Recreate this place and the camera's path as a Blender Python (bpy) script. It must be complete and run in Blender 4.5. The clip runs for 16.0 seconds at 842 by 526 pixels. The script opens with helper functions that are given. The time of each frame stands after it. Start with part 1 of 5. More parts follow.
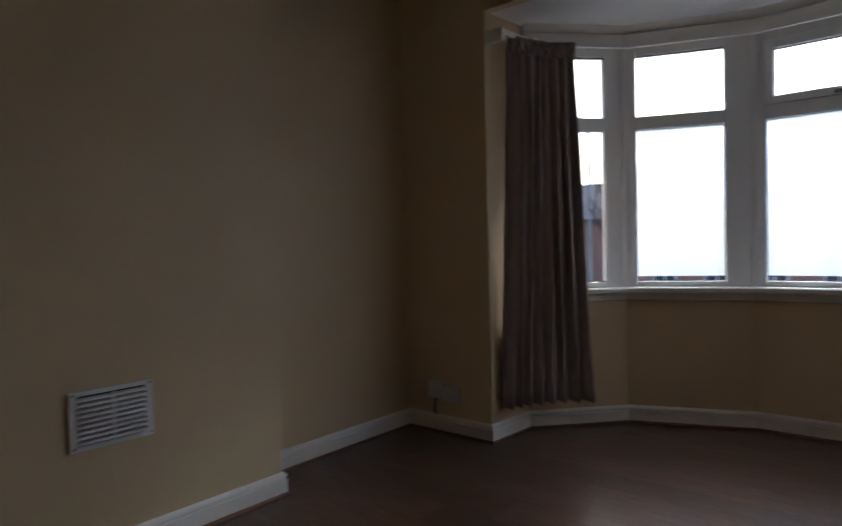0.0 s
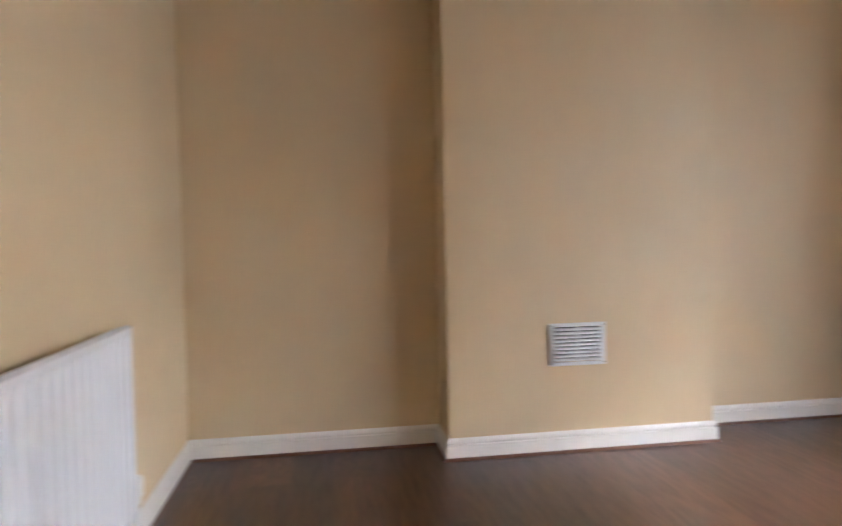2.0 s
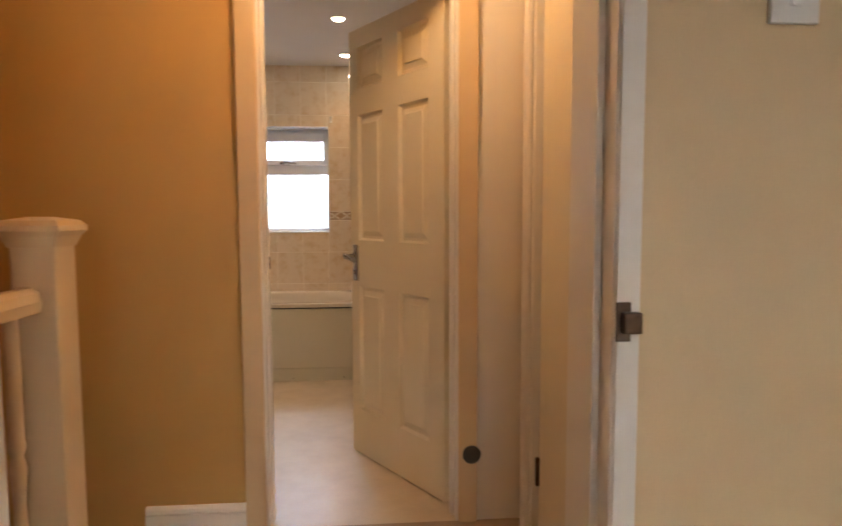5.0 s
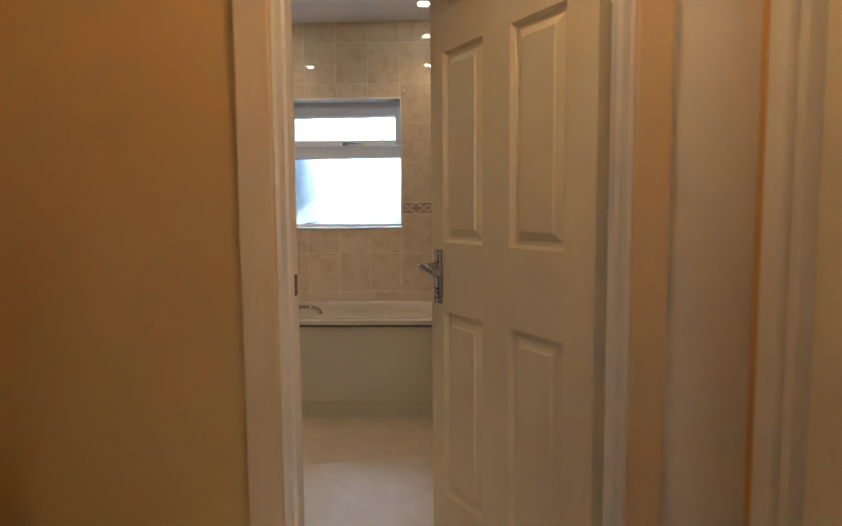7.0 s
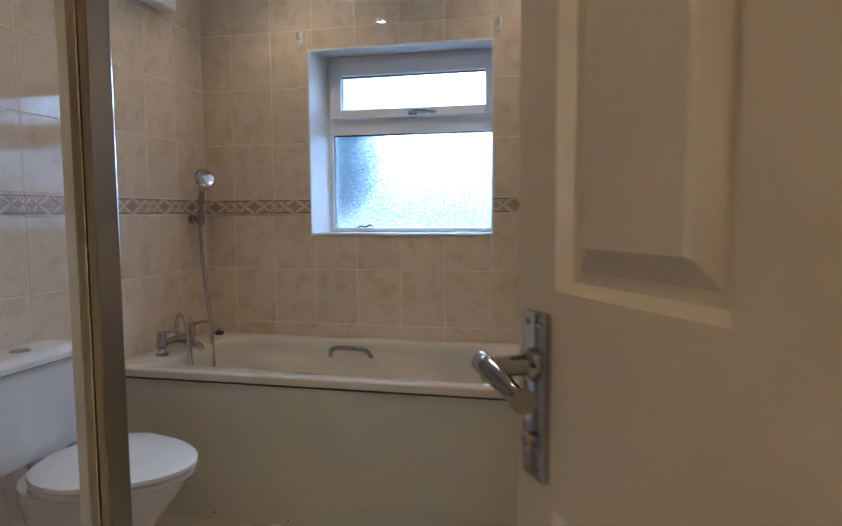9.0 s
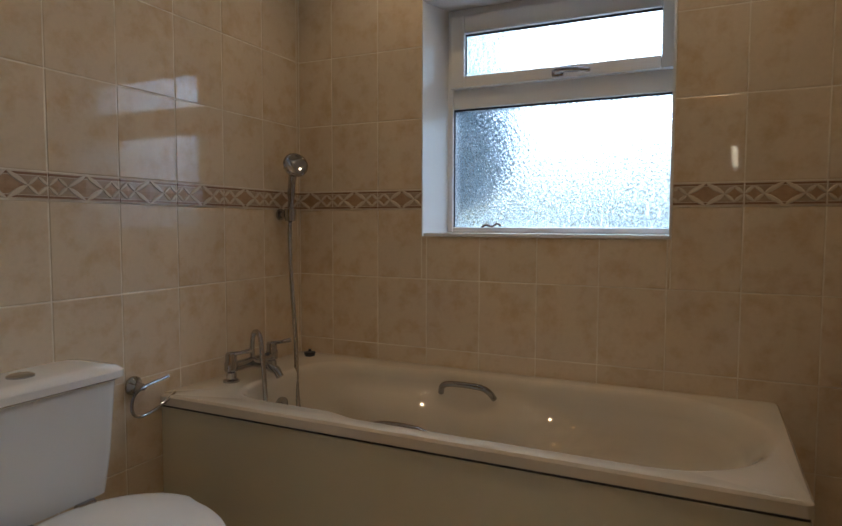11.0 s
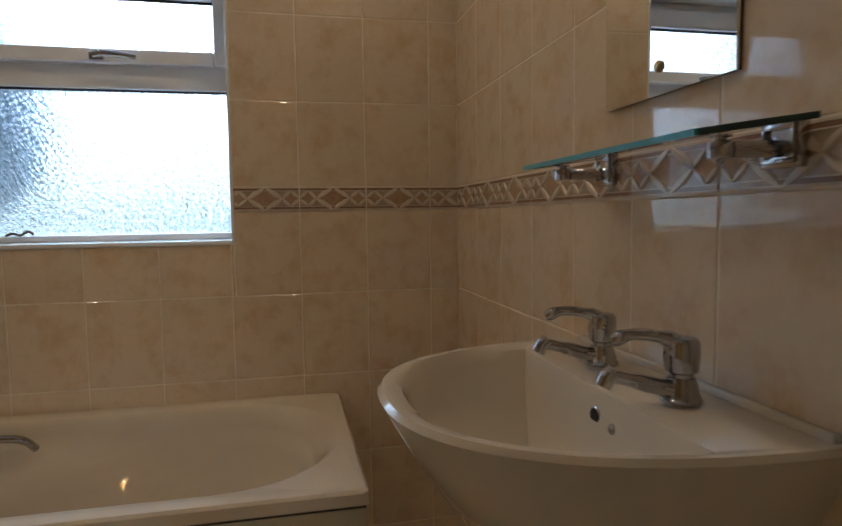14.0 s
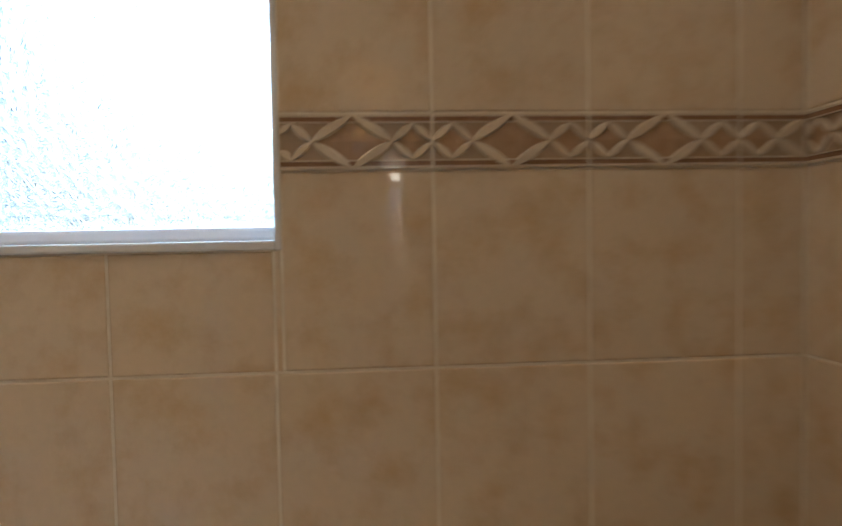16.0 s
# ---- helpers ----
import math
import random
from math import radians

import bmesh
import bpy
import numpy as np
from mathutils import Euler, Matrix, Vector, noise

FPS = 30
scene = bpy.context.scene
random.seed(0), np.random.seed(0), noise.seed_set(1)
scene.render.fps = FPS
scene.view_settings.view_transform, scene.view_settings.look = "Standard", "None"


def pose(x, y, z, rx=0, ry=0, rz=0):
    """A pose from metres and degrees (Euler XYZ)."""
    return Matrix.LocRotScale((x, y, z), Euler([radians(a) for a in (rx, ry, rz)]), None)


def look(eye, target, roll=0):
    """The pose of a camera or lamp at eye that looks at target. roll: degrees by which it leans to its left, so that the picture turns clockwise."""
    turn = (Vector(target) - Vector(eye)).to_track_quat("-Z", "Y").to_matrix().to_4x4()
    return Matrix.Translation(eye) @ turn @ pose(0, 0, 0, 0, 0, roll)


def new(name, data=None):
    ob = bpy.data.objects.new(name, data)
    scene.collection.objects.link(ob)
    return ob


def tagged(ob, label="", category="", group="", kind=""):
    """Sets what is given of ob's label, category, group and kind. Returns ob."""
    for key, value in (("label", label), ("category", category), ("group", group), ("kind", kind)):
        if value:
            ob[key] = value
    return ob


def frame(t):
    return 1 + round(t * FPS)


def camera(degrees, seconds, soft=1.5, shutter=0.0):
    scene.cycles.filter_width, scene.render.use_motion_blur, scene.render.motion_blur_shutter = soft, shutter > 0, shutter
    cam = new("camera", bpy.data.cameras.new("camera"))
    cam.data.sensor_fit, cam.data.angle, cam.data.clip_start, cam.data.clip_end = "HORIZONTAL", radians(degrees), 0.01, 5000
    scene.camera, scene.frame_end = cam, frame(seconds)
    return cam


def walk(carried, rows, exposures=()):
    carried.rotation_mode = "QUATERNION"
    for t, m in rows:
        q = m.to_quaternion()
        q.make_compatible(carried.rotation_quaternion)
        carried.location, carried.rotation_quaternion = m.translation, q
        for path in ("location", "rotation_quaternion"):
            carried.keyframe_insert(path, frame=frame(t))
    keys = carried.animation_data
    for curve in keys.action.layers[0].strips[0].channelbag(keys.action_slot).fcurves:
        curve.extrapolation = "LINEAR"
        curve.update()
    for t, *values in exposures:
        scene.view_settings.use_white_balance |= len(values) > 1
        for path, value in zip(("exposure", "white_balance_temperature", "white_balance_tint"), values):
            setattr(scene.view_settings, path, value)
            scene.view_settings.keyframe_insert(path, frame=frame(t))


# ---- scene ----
cam = camera(69.1, 16.0, 1.5, 0.5)

PATH = [
    (0, (0.713, -4.826, 1.105), (1.999, -6.357, 1.05), -1.4),
    (0.5, (0.499, -4.73, 1.059), (2.058, -5.983, 1.031), -1.3),
    (1, (0.406, -4.591, 1.021), (2.147, -5.575, 0.992), -0.6),
    (1.5, (0.242, -4.531, 1.001), (2.101, -5.267, 0.965), -0.4),
    (2, (0.125, -4.564, 1.045), (2.1, -4.869, 0.977), -1.1),
    (2.5, (0.012, -4.622, 1.115), (1.972, -4.24, 1.008), -1.3),
    (3, (-0.063, -4.69, 1.129), (1.646, -3.655, 1.03), -1.6),
    (3.5, (-0.119, -4.747, 1.123), (1.107, -3.17, 1.031), -1.1),
    (4, (-0.291, -4.728, 1.127), (0.624, -2.954, 0.995), 0.8),
    (4.5, (-0.337, -4.837, 1.14), (0.154, -2.903, 0.994), 0.3),
    (5, (-0.356, -4.898, 1.149), (-0.193, -2.911, 0.99), -0.2),
    (5.2, (-0.353, -4.887, 1.139), (-0.263, -2.895, 0.981), -0.2),
    (7.3, (-0.407, -3.702, 1.132), (-0.5, -1.712, 0.954), -0.5),
    (7.5, (-0.397, -3.559, 1.122), (-0.501, -1.569, 0.947), -0.5),
    (8, (-0.373, -3.201, 1.098), (-0.503, -1.212, 0.93), -0.2),
    (8.5, (-0.362, -2.9, 1.098), (-0.594, -0.92, 0.934), -0.2),
    (9, (-0.409, -2.622, 1.104), (-0.845, -0.676, 0.943), -0.3),
    (9.2, (-0.432, -2.524, 1.095), (-0.935, -0.588, 0.928), -0.4),
    (11.5, (-0.578, -1.931, 1.046), (-1.457, -0.135, 0.928), 0.3),
    (12, (-0.518, -1.916, 1.05), (-1.119, -0.009, 0.931), -0.6),
    (12.5, (-0.529, -1.918, 1.081), (-0.72, 0.072, 0.932), -0.3),
    (13, (-0.524, -1.924, 1.091), (-0.407, 0.071, 0.942), -0.7),
    (13.5, (-0.529, -1.938, 1.09), (-0.199, 0.034, 0.941), -0.8),
    (14, (-0.528, -1.868, 1.08), (-0.103, 0.086, 0.929), -0.8),
    (14.5, (-0.528, -1.663, 1.076), (-0.104, 0.291, 0.918), -0.7),
    (15, (-0.488, -1.366, 1.084), (-0.165, 0.606, 0.909), -0.5),
    (15.5, (-0.49, -1.055, 1.072), (-0.25, 0.929, 0.91), -0.6),
    (16, (-0.563, -0.766, 1.017), (-0.418, 1.229, 0.939), -1.1),
]
EXPOSURES = [
    (0.0, 1.10, 5350, 12), (0.5, 2.12, 5400, 17), (1.0, 3.12, 5600, 17), (1.5, 3.62, 5650, 17), (2.0, 3.82, 5650, 17), (2.5, 3.85, 5650, 17), (3.0, 3.60, 5750, 17),
    (3.5, 3.05, 5900, 17), (4.0, 3.25, 6050, 17), (4.5, 3.25, 6350, 17), (5.2, 3.20, 6450, 17), (7.3, 2.80, 5400, 7), (8.0, 2.80, 4800, 7), (8.5, 2.80, 4650, 7),
    (9.2, 2.70, 4650, 7), (11.3, 1.98, 5770, 7), (12.5, 1.63, 5670, 7), (13.0, 1.68, 5720, 7), (14.0, 2.33, 5570, 7), (14.5, 2.53, 5470, 7), (15.5, 2.83, 5470, 7),
    (16.0, 2.78, 5470, 7),
]
walk(cam, [(t, look(eye, target, roll)) for t, eye, target, roll in PATH], EXPOSURES)

# ---------------- light ----------------
world = bpy.data.worlds.new("overcast_sky")
scene.world = world
world.use_nodes = True
wn = world.node_tree
sky = wn.nodes.new("ShaderNodeTexSky")
sky.sky_type = "NISHITA"
sky.sun_disc = False
sky.sun_elevation = radians(38)
sky.sun_rotation = radians(160)
sky.dust_density = 4.0
sky.air_density = 1.4
wn.links.new(sky.outputs[0], wn.nodes["Background"].inputs[0])
wn.nodes["Background"].inputs[1].default_value = 0.15


def area_lamp(name, m, sx, sy, watts, color):
    d = bpy.data.lights.new(name, "AREA")
    d.shape, d.size, d.size_y, d.energy, d.color, d.spread = "RECTANGLE", sx, sy, watts, color, radians(115)
    ob = new(name, d)
    ob.matrix_world = m
    return ob


def spot_lamp(name, at, to, watts, color, cone, radius=0.03):
    d = bpy.data.lights.new(name, "SPOT")
    d.energy, d.color, d.spot_size, d.spot_blend, d.shadow_soft_size = watts, color, radians(cone), 0.6, radius
    ob = new(name, d)
    ob.matrix_world = look(at, to)
    return ob


sun_data = bpy.data.lights.new("sun", "SUN")
sun_data.energy, sun_data.angle, sun_data.color = 1.5, radians(12), (1, 0.96, 0.9)
sun = new("sun", sun_data)
sun.matrix_world = pose(0, 0, 30, 52, 0, 160 - 180)

DAY = (0.74, 0.87, 1.0)
# sky light standing in the openings of the bay and of the bathroom window
BAY = [(2.60, -7.655), (2.576, -8.013), (2.15, -8.48), (1.5, -8.74), (0.70, -8.74), (0.05, -8.48), (-0.376, -8.013), (-0.40, -7.655)]
for i, watts in ((2, 0.25), (3, 0.3), (4, 0.3), (5, 0.3)):
    (xa, ya), (xb, yb) = BAY[i], BAY[i + 1]
    mx, my = (xa + xb) / 2, (ya + yb) / 2
    L = math.hypot(xb - xa, yb - ya)
    nx, ny = (yb - ya) / L, -(xb - xa) / L
    if nx * (mx - 1.1) + ny * (my + 6) < 0:
        nx, ny = -nx, -ny
    eye = (mx + nx * 0.16, my + ny * 0.16, 1.72)
    area_lamp("sky_light", look(eye, (mx - nx, my - ny, 0.9)), L * 0.9, 1.1, watts, DAY)
area_lamp("sky_light", look((-0.92, 0.8, 1.9), (-1.05, -1.0, 1.35)), 0.95, 1.05, 2.6, DAY)

# ---------------- materials ----------------
def mat(name, color, rough=0.5, metal=0.0, spot=None, amount=0.5, scale=6.0, grain=0.0, gscale=180.0, bump=0.0, coat=0.0, rvar=0.0, obj_random=0.0):
    m = bpy.data.materials.new(name)
    m.use_nodes = True
    nt = m.node_tree
    b = nt.nodes["Principled BSDF"]
    b.inputs["Roughness"].default_value = rough
    b.inputs["Metallic"].default_value = metal
    b.inputs["Coat Weight"].default_value = coat
    b.inputs["Coat Roughness"].default_value = 0.05
    tc = nt.nodes.new("ShaderNodeTexCoord")
    vec = tc.outputs["Object"]
    oi = nt.nodes.new("ShaderNodeObjectInfo")
    add = nt.nodes.new("ShaderNodeVectorMath")
    add.operation = "MULTIPLY_ADD"
    comb = nt.nodes.new("ShaderNodeCombineXYZ")
    for k in range(3):
        nt.links.new(oi.outputs["Random"], comb.inputs[k])
    nt.links.new(comb.outputs[0], add.inputs[0])
    add.inputs[1].default_value = (7.3, 3.1, 5.7)
    nt.links.new(vec, add.inputs[2])
    vec = add.outputs[0]
    n1 = nt.nodes.new("ShaderNodeTexNoise")
    n1.inputs["Scale"].default_value = scale
    n1.inputs["Detail"].default_value = 5
    n1.inputs["Roughness"].default_value = 0.6
    nt.links.new(vec, n1.inputs["Vector"])
    ramp = nt.nodes.new("ShaderNodeMapRange")
    ramp.inputs[1].default_value, ramp.inputs[2].default_value = 0.38, 0.72
    ramp.inputs[3].default_value, ramp.inputs[4].default_value = 0.0, amount
    nt.links.new(n1.outputs[0], ramp.inputs[0])
    mix = nt.nodes.new("ShaderNodeMix")
    mix.data_type = "RGBA"
    nt.links.new(ramp.outputs[0], mix.inputs["Factor"])
    mix.inputs["A"].default_value = (*color, 1)
    mix.inputs["B"].default_value = (*(spot or [c * 0.85 for c in color]), 1)
    out = mix.outputs["Result"]
    n2 = nt.nodes.new("ShaderNodeTexNoise")
    n2.inputs["Scale"].default_value = gscale
    n2.inputs["Detail"].default_value = 3
    nt.links.new(vec, n2.inputs["Vector"])
    if grain > 0:
        hsv = nt.nodes.new("ShaderNodeHueSaturation")
        mr = nt.nodes.new("ShaderNodeMapRange")
        mr.inputs[3].default_value, mr.inputs[4].default_value = 1 - grain, 1 + grain
        nt.links.new(n2.outputs[0], mr.inputs[0])
        nt.links.new(mr.outputs[0], hsv.inputs["Value"])
        nt.links.new(out, hsv.inputs["Color"])
        out = hsv.outputs[0]
    if obj_random > 0:
        hs2 = nt.nodes.new("ShaderNodeHueSaturation")
        mr2 = nt.nodes.new("ShaderNodeMapRange")
        mr2.inputs[3].default_value, mr2.inputs[4].default_value = 1 - obj_random, 1 + obj_random
        nt.links.new(oi.outputs["Random"], mr2.inputs[0])
        nt.links.new(mr2.outputs[0], hs2.inputs["Value"])
        nt.links.new(out, hs2.inputs["Color"])
        out = hs2.outputs[0]
    nt.links.new(out, b.inputs["Base Color"])
    if rvar > 0:
        mr3 = nt.nodes.new("ShaderNodeMapRange")
        mr3.inputs[3].default_value, mr3.inputs[4].default_value = max(0.0, rough - rvar), rough + rvar
        nt.links.new(n1.outputs[0], mr3.inputs[0])
        nt.links.new(mr3.outputs[0], b.inputs["Roughness"])
    if bump > 0:
        bp = nt.nodes.new("ShaderNodeBump")
        bp.inputs["Strength"].default_value = 0.5
        bp.inputs["Distance"].default_value = bump
        nt.links.new(n2.outputs[0], bp.inputs["Height"])
        nt.links.new(bp.outputs[0], b.inputs["Normal"])
    return m


def glass(name, color=(1, 1, 1), rough=0.0, bump_scale=0.0, bump=0.0):
    m = bpy.data.materials.new(name)
    m.use_nodes = True
    nt = m.node_tree
    b = nt.nodes["Principled BSDF"]
    b.inputs["Base Color"].default_value = (*color, 1)
    b.inputs["Roughness"].default_value = rough
    b.inputs["Transmission Weight"].default_value = 1.0
    b.inputs["IOR"].default_value = 1.45
    if bump_scale:
        # pressed fans: short ridges fanning out round scattered centres
        def node(kind, op=None, *ins):
            nd = nt.nodes.new(kind)
            if op:
                nd.operation = op
            for k, v_ in enumerate(ins):
                if isinstance(v_, (int, float)):
                    nd.inputs[k].default_value = v_
                elif v_ is not None:
                    nt.links.new(v_, nd.inputs[k])
            return nd
        tc = nt.nodes.new("ShaderNodeTexCoord")
        sep = node("ShaderNodeSeparateXYZ", None, tc.outputs["Object"])
        flat = node("ShaderNodeCombineXYZ", None, sep.outputs[0], sep.outputs[2])
        v = nt.nodes.new("ShaderNodeTexVoronoi")
        v.voronoi_dimensions = "2D"
        v.inputs["Scale"].default_value = bump_scale
        v.inputs["Randomness"].default_value = 0.75
        nt.links.new(flat.outputs[0], v.inputs["Vector"])
        off = node("ShaderNodeVectorMath", "SUBTRACT", flat.outputs[0], v.outputs["Position"])
        so_ = node("ShaderNodeSeparateXYZ", None, off.outputs[0])
        ang = node("ShaderNodeMath", "ARCTAN2", so_.outputs[1], so_.outputs[0])
        ray = node("ShaderNodeMath", "SINE", node("ShaderNodeMath", "MULTIPLY", ang.outputs[0], 14.0).outputs[0])
        rise = nt.nodes.new("ShaderNodeMapRange")
        rise.interpolation_type = "SMOOTHSTEP"
        rise.inputs[1].default_value, rise.inputs[2].default_value = 0.08, 0.4
        nt.links.new(v.outputs["Distance"], rise.inputs[0])
        fan = node("ShaderNodeMath", "MULTIPLY", ray.outputs[0], rise.outputs[0])
        w = nt.nodes.new("ShaderNodeTexNoise")
        w.inputs["Scale"].default_value = bump_scale * 1.5
        nt.links.new(flat.outputs[0], w.inputs["Vector"])
        mu = node("ShaderNodeMath", "MULTIPLY_ADD", w.outputs[0], 0.6, fan.outputs[0])
        bp = nt.nodes.new("ShaderNodeBump")
        bp.inputs["Strength"].default_value = 1.0
        bp.inputs["Distance"].default_value = bump
        nt.links.new(mu.outputs[0], bp.inputs["Height"])
        nt.links.new(bp.outputs[0], b.inputs["Normal"])
    return m


def wood_floor():
    m = mat("dark_laminate", (0.105, 0.052, 0.03), 0.3, 0, (0.04, 0.02, 0.012), 0.9, 5.0, 0.25, 60, 0.0004, 0.15, 0.06, 0.22)
    nt = m.node_tree
    for n in nt.nodes:
        if n.bl_idname == "ShaderNodeVectorMath":
            mp = nt.nodes.new("ShaderNodeMapping")
            mp.inputs["Scale"].default_value = (1.0, 9.0, 1.0)
            for l in list(n.outputs[0].links):
                nt.links.new(mp.outputs[0], l.to_socket)
            nt.links.new(n.outputs[0], mp.inputs[0])
            break
    return m


CREAM = mat("cream_wall_paint", (0.68, 0.52, 0.31), 0.55, 0, (0.64, 0.48, 0.27), 0.6, 1.6, 0.03, 260, 0.0006, 0, 0.05)
LANDING = mat("warm_landing_paint", (0.6, 0.36, 0.11), 0.5, 0, (0.56, 0.325, 0.09), 0.6, 2, 0.03, 240, 0.0006)
WHITE_CEIL = mat("white_ceiling_paint", (0.8, 0.79, 0.77), 0.7, 0, (0.75, 0.74, 0.72), 0.5, 2.5, 0.03, 300, 0.0006)
GLOSS = mat("white_gloss_paint", (0.77, 0.73, 0.67), 0.5, 0, (0.74, 0.71, 0.66), 0.3, 3, 0.01, 90, 0.0002)
DOORP = mat("white_door_paint", (0.74, 0.65, 0.47), 0.45, 0, (0.7, 0.6, 0.42), 0.5, 5, 0.02, 260, 0.0004, 0.1, 0.06)
# gloss woodwork with the landing bulb's warm light mixed into the colour
LAMPLIT_GLOSS = mat("lamplit_gloss_paint", (0.68, 0.51, 0.3), 0.45, 0, (0.64, 0.47, 0.26), 0.4, 3, 0.01, 90, 0.0002)
UPVC = mat("white_upvc", (0.8, 0.81, 0.82), 0.22, 0, (0.76, 0.77, 0.78), 0.4, 10, 0.01, 90, 0.0001, 0.1)
REVEAL = mat("glossy_white_reveal", (0.8, 0.8, 0.8), 0.07, 0, (0.76, 0.76, 0.76), 0.4, 6, 0.01, 90, 0, 0.3, 0.02)
GASKET = mat("dark_rubber_seal", (0.03, 0.03, 0.035), 0.6)
RADW = mat("white_radiator_enamel", (0.8, 0.8, 0.8), 0.25, 0, (0.74, 0.74, 0.74), 0.4, 8, 0.01, 120, 0.0001, 0.2)
PLAST = mat("white_plastic", (0.78, 0.77, 0.74), 0.35, 0, (0.7, 0.69, 0.65), 0.4, 20)
CHROME = mat("chrome", (0.47, 0.47, 0.49), 0.08, 1.0, (0.38, 0.38, 0.4), 0.5, 30, 0, 80, 0, 0, 0.05)
ALU = mat("polished_aluminium", (0.5, 0.5, 0.51), 0.16, 1.0, (0.42, 0.42, 0.43), 0.6, 12, 0.03, 90, 0, 0, 0.08)
BRONZE = mat("dark_bronze_keep", (0.12, 0.075, 0.05), 0.4, 0.8, (0.05, 0.03, 0.02), 0.8, 30)
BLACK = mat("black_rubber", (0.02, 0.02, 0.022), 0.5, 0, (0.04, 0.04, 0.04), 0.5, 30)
HOLE = mat("dark_void", (0.01, 0.01, 0.01), 0.9)
TILE = mat("marbled_cream_tile", (0.68, 0.565, 0.42), 0.022, 0, (0.585, 0.43, 0.26), 0.9, 15.0, 0.05, 90, 0.00002, 0.2, 0.008, 0.03)
for n in TILE.node_tree.nodes:
    if n.bl_idname == "ShaderNodeMapRange" and abs(n.inputs[4].default_value - 0.9) < 1e-4:
        n.inputs[1].default_value, n.inputs[2].default_value = 0.47, 0.7
GROUT = mat("cream_grout", (0.79, 0.72, 0.6), 0.85, 0, (0.5, 0.42, 0.32), 0.6, 14, 0.05, 300, 0.0004)
BORD_BASE = mat("border_tile_taupe", (0.44, 0.34, 0.245), 0.18, 0, (0.35, 0.25, 0.17), 0.7, 30, 0.04, 200, 0.0002, 0.3)
BORD_RIB = mat("border_tile_cream_rib", (0.66, 0.57, 0.45), 0.15, 0, (0.55, 0.44, 0.32), 0.6, 40, 0.03, 200, 0.0002, 0.3)
BORD_DIA = mat("border_tile_brown", (0.44, 0.3, 0.19), 0.18, 0, (0.29, 0.18, 0.11), 0.7, 50, 0.03, 200, 0.0002, 0.3)
BORD_BAR = mat("border_tile_dark_bar", (0.27, 0.16, 0.1), 0.2, 0, (0.2, 0.11, 0.06), 0.6, 40, 0, 100, 0, 0.3)
BATHC = mat("cream_bath_acrylic", (0.64, 0.575, 0.47), 0.03, 0, (0.6, 0.535, 0.43), 0.4, 4, 0.01, 120, 0, 0.4, 0.015)
PANELC = mat("pale_olive_bath_panel", (0.6, 0.56, 0.42), 0.16, 0, (0.56, 0.52, 0.39), 0.5, 3, 0.01, 120, 0, 0.3, 0.05)
CERAM = mat("white_ceramic", (0.76, 0.75, 0.73), 0.07, 0, (0.72, 0.71, 0.69), 0.3, 5, 0, 90, 0, 0.4, 0.02)
BASINC = mat("cream_white_ceramic", (0.63, 0.575, 0.48), 0.025, 0, (0.59, 0.535, 0.44), 0.3, 5, 0, 90, 0, 0.4, 0.01)
VINYL = mat("beige_vinyl_floor", (0.6, 0.5, 0.36), 0.48, 0, (0.5, 0.4, 0.28), 0.7, 7, 0.06, 120, 0.0003, 0.1, 0.08)
CARPET = mat("beige_carpet", (0.35, 0.27, 0.2), 0.95, 0, (0.28, 0.21, 0.15), 0.6, 30, 0.2, 500, 0.003)
FLOORW = wood_floor()
GAP = mat("floor_underlay_dark", (0.02, 0.012, 0.008), 0.8)
BEAD = mat("brown_floor_bead", (0.16, 0.07, 0.035), 0.4, 0, (0.1, 0.045, 0.02), 0.7, 20, 0.2, 120)
CURT = mat("taupe_curtain_cloth", (0.4, 0.315, 0.29), 0.8, 0, (0.32, 0.25, 0.225), 0.6, 14, 0.12, 500, 0.0008)
CURT_L = mat("cream_curtain_lining", (0.55, 0.47, 0.36), 0.85, 0, (0.48, 0.4, 0.3), 0.6, 10, 0.05, 400, 0.0005)
GLASS = glass("clear_glass")
FROST = glass("frosted_film_glass", (0.7, 0.76, 0.8), 0.7)
PATT = glass("patterned_obscure_glass", (0.88, 0.945, 1.0), 0.08, 55, 0.0007)
SHELFG = glass("green_edged_glass", (0.55, 0.85, 0.8))
MIRROR = mat("mirror_silvering", (0.85, 0.87, 0.87), 0.015, 1.0, (0.84, 0.86, 0.86), 0.1)
BULB = bpy.data.materials.new("lit_lamp")
BULB.use_nodes = True
BULB.node_tree.nodes["Principled BSDF"].inputs["Emission Color"].default_value = (1, 0.85, 0.62, 1)
BULB.node_tree.nodes["Principled BSDF"].inputs["Emission Strength"].default_value = 14

# ---------------- mesh helpers ----------------
def box(bm, x0, x1, y0, y1, z0, z1, mi=0, bevel=0.0):
    vs = [bm.verts.new((x, y, z)) for x in (x0, x1) for y in (y0, y1) for z in (z0, z1)]
    fs = []
    for q in ((0, 1, 3, 2), (4, 6, 7, 5), (0, 4, 5, 1), (2, 3, 7, 6), (0, 2, 6, 4), (1, 5, 7, 3)):
        f = bm.faces.new([vs[k] for k in q])
        f.material_index = mi
        fs.append(f)
    if bevel:
        es = list({e for f in fs for e in f.edges})
        bmesh.ops.bevel(bm, geom=es, offset=bevel, segments=2, affect="EDGES", profile=0.6)
    return vs


